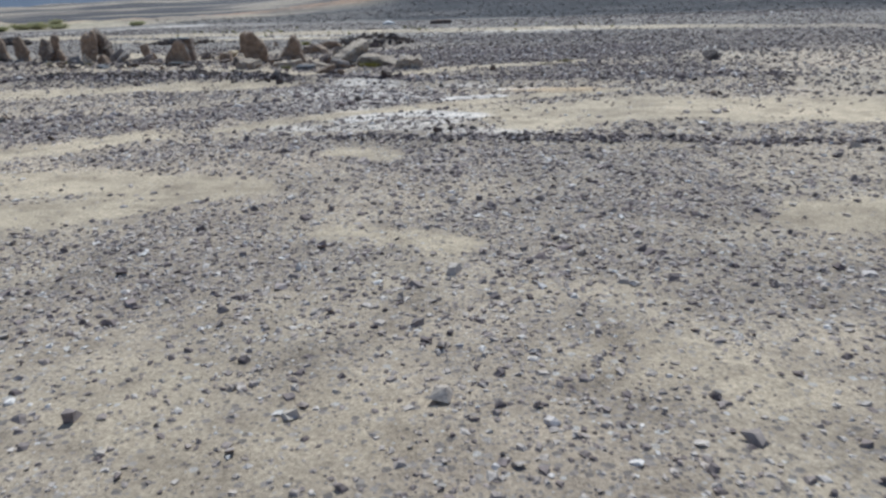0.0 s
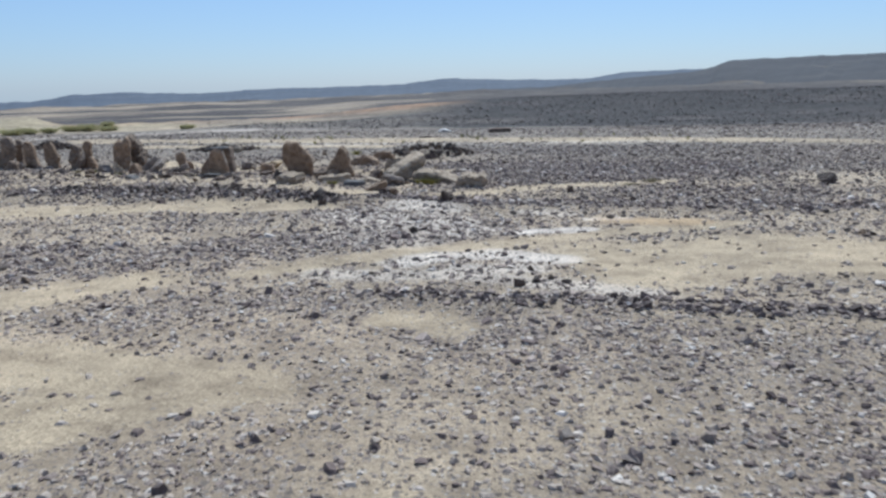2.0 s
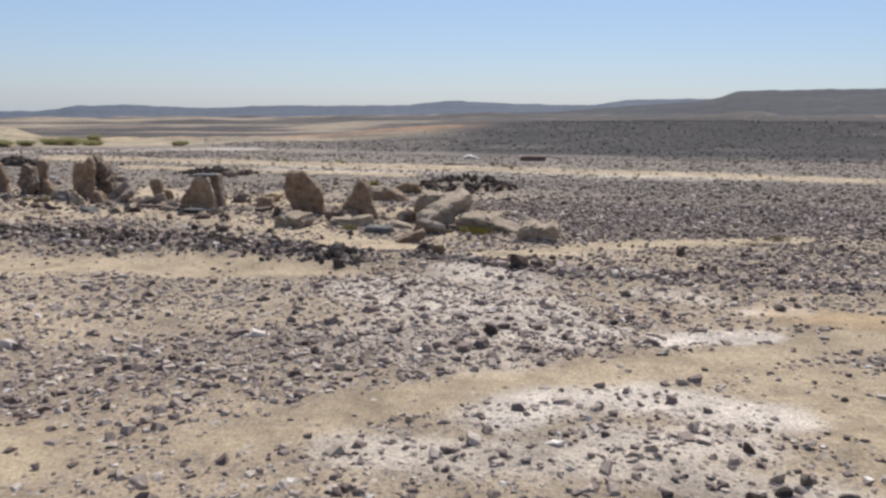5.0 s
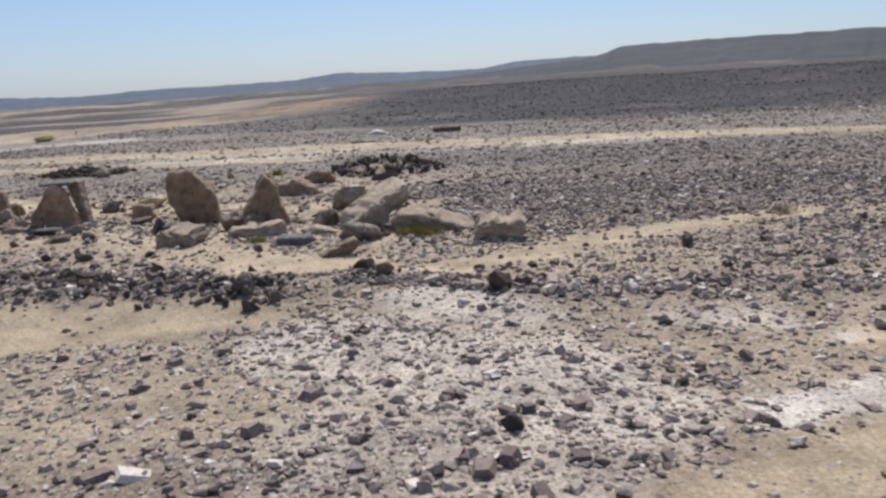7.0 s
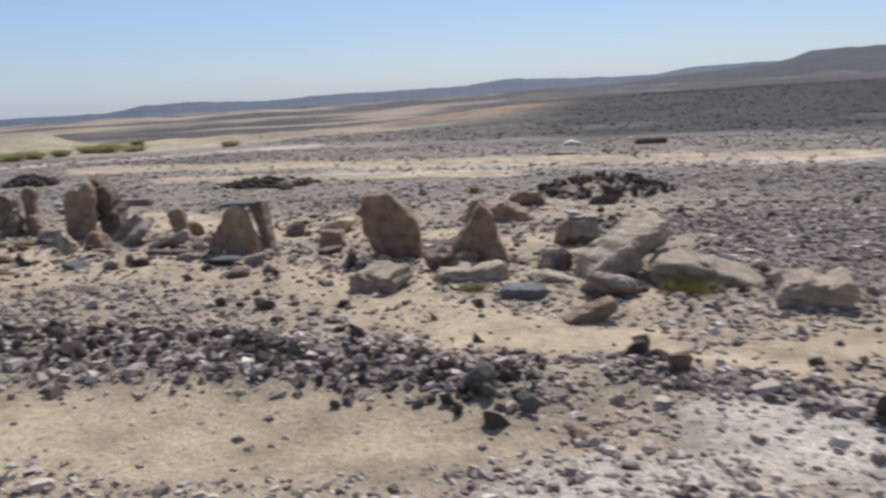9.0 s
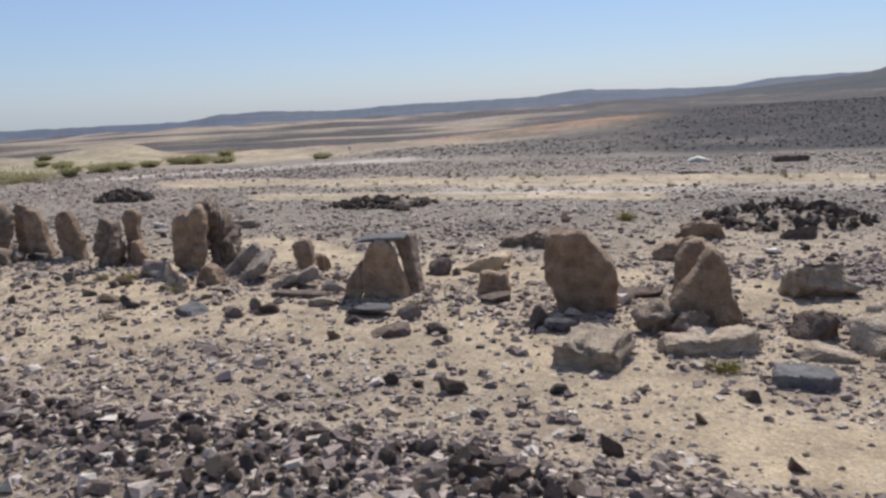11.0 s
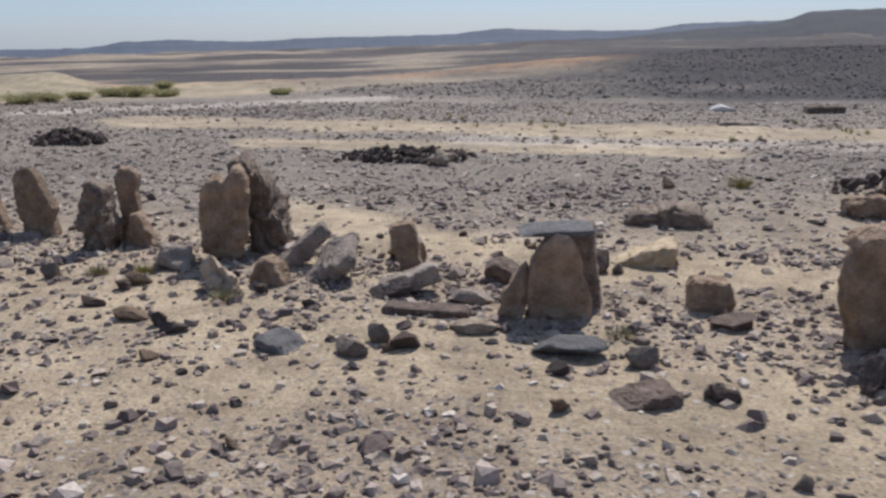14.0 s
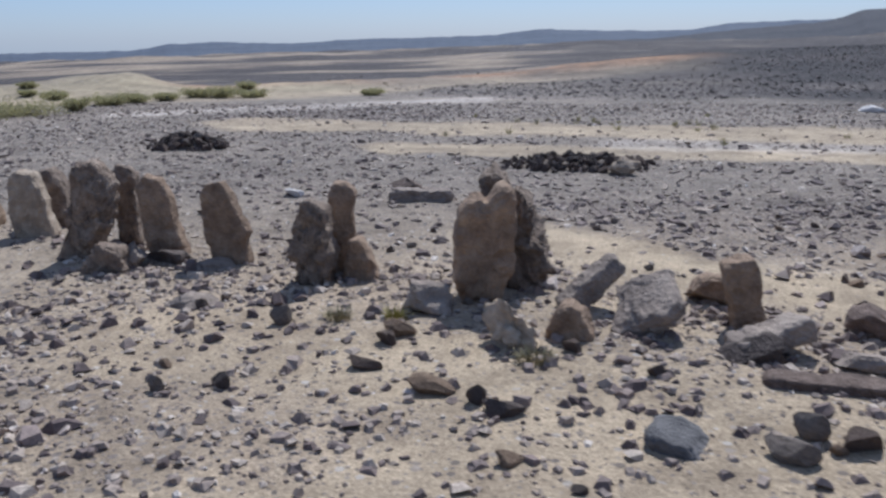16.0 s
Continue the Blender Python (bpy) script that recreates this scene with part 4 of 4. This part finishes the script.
x, y, r = scatter(-9, 4.5, 1.2, 8, 1150, bare, 11)
gravel("pebbles", x, y, finer(y) * np.clip(r.lognormal(-3.5, 0.5, len(x)), 0.012, 0.08), r.uniform(0.22, 0.5, len(x)), GRAVEL_PALE, "mixed grey, brown and pale pebbles on sand", 12)
x, y, r = scatter(-9, 4.5, 8, 13, 800, bare, 29)
gravel("pebbles", x, y, np.clip(r.lognormal(-3.55, 0.5, len(x)), 0.013, 0.09), r.uniform(0.25, 0.55, len(x)), GRAVEL_PALE, "pinkish and brown pebbles among pale powdery soil", 30)
x, y, r = scatter(-10, 4.5, 13, 18.5, 900, bare, 21)
gravel("pebbles", x, y, np.interp(y, (11, 14), (1.0, 0.82)) * np.clip(r.lognormal(-3.4, 0.55, len(x)), 0.014, 0.1), r.uniform(0.3, 0.65, len(x)), GRAVEL_MIXED, "mixed grey, brown and pale pebbles before the row", 22)
x, y, r = scatter(-10, 4.5, 1.2, 18.5, 230, darkness, 13)
gravel("dark_gravel", x, y, finer(y) * np.clip(r.lognormal(-3.1, 0.48, len(x)), 0.02, 0.13), np.interp(y, (8, 12), (0.75, 1.0)) * r.uniform(0.3, 0.65, len(x)), GRAVEL_DARK, "dark purplish brown gravel in drifts", 14)
x, y, r = scatter(-10.5, 1.5, 14.3, 20.5, 26, lambda x, y: 0.25 + 0.75 * band(x, y, [(-10.5, 18.2), (-7.5, 17.4), (-5.4, 16.9), (-3.6, 16.4), (-1.2, 15.5)], 0.9), 35)
gravel("pebbles", x, y, np.clip(r.lognormal(-2.75, 0.3, len(x)), 0.045, 0.12), r.uniform(0.3, 0.7, len(x)), GRAVEL_STONES, "brown and purplish small stones strewn along the row", 36)
x, y, r = scatter(-1.0, 4.5, 6.8, 8.5, 420, lambda x, y: band(x, y, [(-0.9, 8.04), (0.4, 7.9), (1.4, 7.6), (2.2, 7.5), (3.8, 7.3)], 0.15), 37)
gravel("dark_gravel", x, y, np.clip(r.lognormal(-3.1, 0.4, len(x)), 0.025, 0.09), r.uniform(0.35, 0.65, len(x)), GRAVEL_BANK, "thin drift of dark gravel beside pale sand", 38)
bank = new("stone_bank", None)
bank.empty_display_size = 0.1
bank.matrix_basis = at(-4.2, 13.6)
tagged(bank, "low bank of piled dark brown stones", "stone bank")
x, y, r = scatter(-6.6, -2.2, 12.6, 14.6, 150, lambda x, y: band(x, y, PAVED[0][0], 0.3), 31)
for px, py in list(zip(x, y))[:300]:
    q = float(np.clip(r.lognormal(-3.5, 0.28), 0.02, 0.05))
    bit = new("stone", PEBBLE[int(r.integers(10))])
    bit.parent = bank
    m = at(px, py, q * 0.4, *r.uniform(0, 360, 3)) @ Matrix.Diagonal((q * r.uniform(1.0, 1.5), q * 1.05, q * 0.8, 1))
    bit.matrix_basis = bank.matrix_basis.inverted() @ m
x, y, r = scatter(-9, 5, 11.5, 15, 90, lambda x, y: np.maximum(band(x, y, PAVED[0][0], 0.32), 0.8 * band(x, y, PAVED[1][0], 0.22)), 27)
gravel("dark_gravel", x, y, np.clip(r.lognormal(-2.8, 0.33, len(x)), 0.03, 0.11), r.uniform(0.4, 0.75, len(x)), GRAVEL_BANK, "dark brown broken stones along low banks", 28)
x, y, r = scatter(4.5, 14, 4, 18.5, 150, bare, 23)
gravel("pebbles", x, y, np.clip(r.lognormal(-3.1, 0.4, len(x)), 0.025, 0.11), r.uniform(0.35, 0.7, len(x)), GRAVEL_MIXED, "mixed pebbles on the open plain", 24)
x, y, r = scatter(4.5, 14, 4, 16, 60, darkness, 25)
gravel("dark_gravel", x, y, np.clip(r.lognormal(-2.9, 0.4, len(x)), 0.03, 0.14), r.uniform(0.4, 0.7, len(x)), GRAVEL_DARK, "dark gravel on the open plain", 26)
x, y, r = scatter(-14, 9, -6, 15, 22, bare, 33, False)
gravel("pebbles", x, y, np.clip(r.lognormal(-3.2, 0.4, len(x)), 0.02, 0.09), r.uniform(0.35, 0.8, len(x)), GRAVEL_MIXED, "sparse pebbles around the path", 34)
x, y, r = scatter(-20, 14, 18.5, 31, 210, bare, 15)
gravel("pebbles", x, y, np.clip(r.lognormal(-3.2, 0.45, len(x)), 0.02, 0.13), r.uniform(0.2, 0.5, len(x)), GRAVEL_MIXED, "scattered pebbles on the plain behind the row", 16)
x, y, r = scatter(-18, 16, 15.5, 30, 75, darkness, 17)
gravel("dark_gravel", x, y, np.clip(r.lognormal(-3.05, 0.42, len(x)), 0.025, 0.13), r.uniform(0.25, 0.5, len(x)), GRAVEL_BANK, "dark gravel on the plain behind the row", 18)
x, y, r = scatter(-16, 40, 30, 56, 45, lambda x, y: 0.9 * darkness(x, y), 19)
gravel("black_gravel", x, y, np.clip(r.lognormal(-2.95, 0.4, len(x)), 0.03, 0.14), r.uniform(0.25, 0.5, len(x)), GRAVEL_FAR, "black gravel field beyond the pale track", 20)


# ---- plants ----
def tuft(x, y, w, h, blades, seed, material, label):
    r = np.random.default_rng(seed)
    verts, faces = [], []
    for i in range(blades):
        a, q = r.uniform(0, 2 * math.pi), math.sqrt(r.uniform())
        bx, by = math.cos(a) * q * w * 0.42, math.sin(a) * q * w * 0.3
        lean, tall, wide = r.uniform(0.1, 0.9), h * r.uniform(0.5, 1.1), r.uniform(0.002, 0.0045)
        ux, uy, sx, sy = math.cos(a), math.sin(a), -math.sin(a) * wide, math.cos(a) * wide
        n0 = len(verts)
        for s, k in ((0, 1.0), (0.5, 0.8), (1.0, 0.1)):
            ox, oy, oz = bx + ux * lean * tall * s * s, by + uy * lean * tall * s * s, tall * s * (1 - 0.25 * lean * s) - 0.01
            verts += [(ox - sx * k, oy - sy * k, oz), (ox + sx * k, oy + sy * k, oz)]
        faces += [(n0, n0 + 1, n0 + 3, n0 + 2), (n0 + 2, n0 + 3, n0 + 5, n0 + 4)]
    me = mesh_from("grass_tuft", np.array(verts), np.array(faces))
    me.materials.append(material)
    ob = new("grass_tuft", me)
    ob.matrix_basis = at(x, y)
    return tagged(ob, label, "grass", "grass tufts")


tuft(-1.2, 15.12, 0.46, 0.11, 520, 1, GRASS_GREEN, "yellow-green grass tuft beside a fallen slab")
tuft(-2.72, 15.22, 0.2, 0.08, 170, 2, GRASS_GREEN, "small yellow-green grass tuft beside a pale slab")
tuft(-6.94, 16.92, 0.2, 0.08, 170, 3, GRASS_DRY, "small dry grass tuft on sand")
tuft(-7.95, 17.36, 0.16, 0.08, 130, 4, GRASS_DRY, "small dry grass tuft among stones")
tuft(-7.66, 17.4, 0.14, 0.08, 120, 5, GRASS_GREEN, "small green tuft beside a boulder")
tuft(-4.75, 16.5, 0.22, 0.06, 120, 6, GRASS_DRY, "dry yellow grass before a capped slab")
tuft(2.3, 15.1, 0.35, 0.08, 150, 7, GRASS_DRY, "dry grass tuft on a sandy strip")
tuft(1.9, 14.7, 0.4, 0.06, 150, 8, GRASS_DRY, "dry grass tuft on a sandy strip")
tuft(-3.2, 20.8, 0.3, 0.14, 150, 9, GRASS_GREEN, "green tuft beside a dark heap")


r = np.random.default_rng(91)
for k in range(46):
    x = float(r.uniform(-9, 5))
    tuft(x, 25.6 - 0.12 * x + float(r.normal(0, 0.9)), 0.12, float(r.uniform(0.07, 0.15)), 26, 100 + k, GRASS_GREEN if k % 3 else GRASS_DRY, "tiny grey-green sprout on the pale track")


def shrub(x, y, w, h, seed, label):
    r = np.random.default_rng(seed)
    root = new("shrub", None)
    root.empty_display_size = 0.1
    root.matrix_basis = at(x, y)
    tagged(root, label, "shrub", "shrubs along the watercourse")
    verts, faces, lv, lf = [], [], [], []
    for i in range(26):
        a, out, top = r.uniform(0, 2 * math.pi), r.uniform(0.15, 0.5) * w, h * r.uniform(0.5, 1.0)
        n0 = len(verts)
        for s, k in ((0, 0.012), (0.6, 0.007), (1.0, 0.003)):
            cx, cy, cz = math.cos(a) * out * s, math.sin(a) * out * s, top * s ** 0.8 - 0.03
            verts += [(cx + k * math.cos(b_), cy + k * math.sin(b_), cz) for b_ in (0, 2.1, 4.2)]
        for s in (0, 3):
            faces += [(n0 + s + j, n0 + s + (j + 1) % 3, n0 + s + 3 + (j + 1) % 3, n0 + s + 3 + j) for j in range(3)]
        for j in range(110):
            s = r.uniform(0.25, 1.05)
            c = np.array([math.cos(a) * out * s, math.sin(a) * out * s, top * s ** 0.8]) + r.normal(0, 0.08 * w, 3) * (1, 1, 0.5)
            c[2] = max(c[2], 0.02)
            u, v = r.normal(size=3), r.normal(size=3)
            u, v = u / np.linalg.norm(u) * r.uniform(0.015, 0.035), v / np.linalg.norm(v) * r.uniform(0.008, 0.018)
            m0 = len(lv)
            lv += [c - u, c + v, c + u, c - v]
            lf.append((m0, m0 + 1, m0 + 2, m0 + 3))
    for name, vv, ff, material in (("woody_base", verts, faces, TWIG), ("crown", lv, lf, LEAF)):
        me = mesh_from(name, np.array(vv), np.array(ff))
        me.materials.append(material)
        new(name, me).parent = root


SHRUBS = [(-17.3, 28.1, 1.5, 0.30), (-16.8, 29.2, 0.45, 0.30), (-16.9, 30.6, 0.75, 0.24), (-16.6, 31.3, 0.6, 0.22), (-16.2, 31.9, 0.45, 0.22), (-15.9, 33.0, 0.7, 0.26), (-15.3, 33.0, 0.75, 0.3), (-15.6, 35.4, 0.6, 0.2), (-14.5, 33.0, 0.65, 0.18),
          (-11.6, 33.3, 0.42, 0.16), (-19.1, 32.0, 0.4, 0.2), (-20.6, 33.1, 0.35, 0.2), (-19.6, 32.7, 0.5, 0.22), (-21.6, 34.6, 0.4, 0.2), (-19.3, 28.6, 1.3, 0.3)]
for k, (x, y, w, h) in enumerate(SHRUBS):
    shrub(x, y, w * 1.35, h * 0.8, 60 + k, "low dull-green desert shrub on sand")
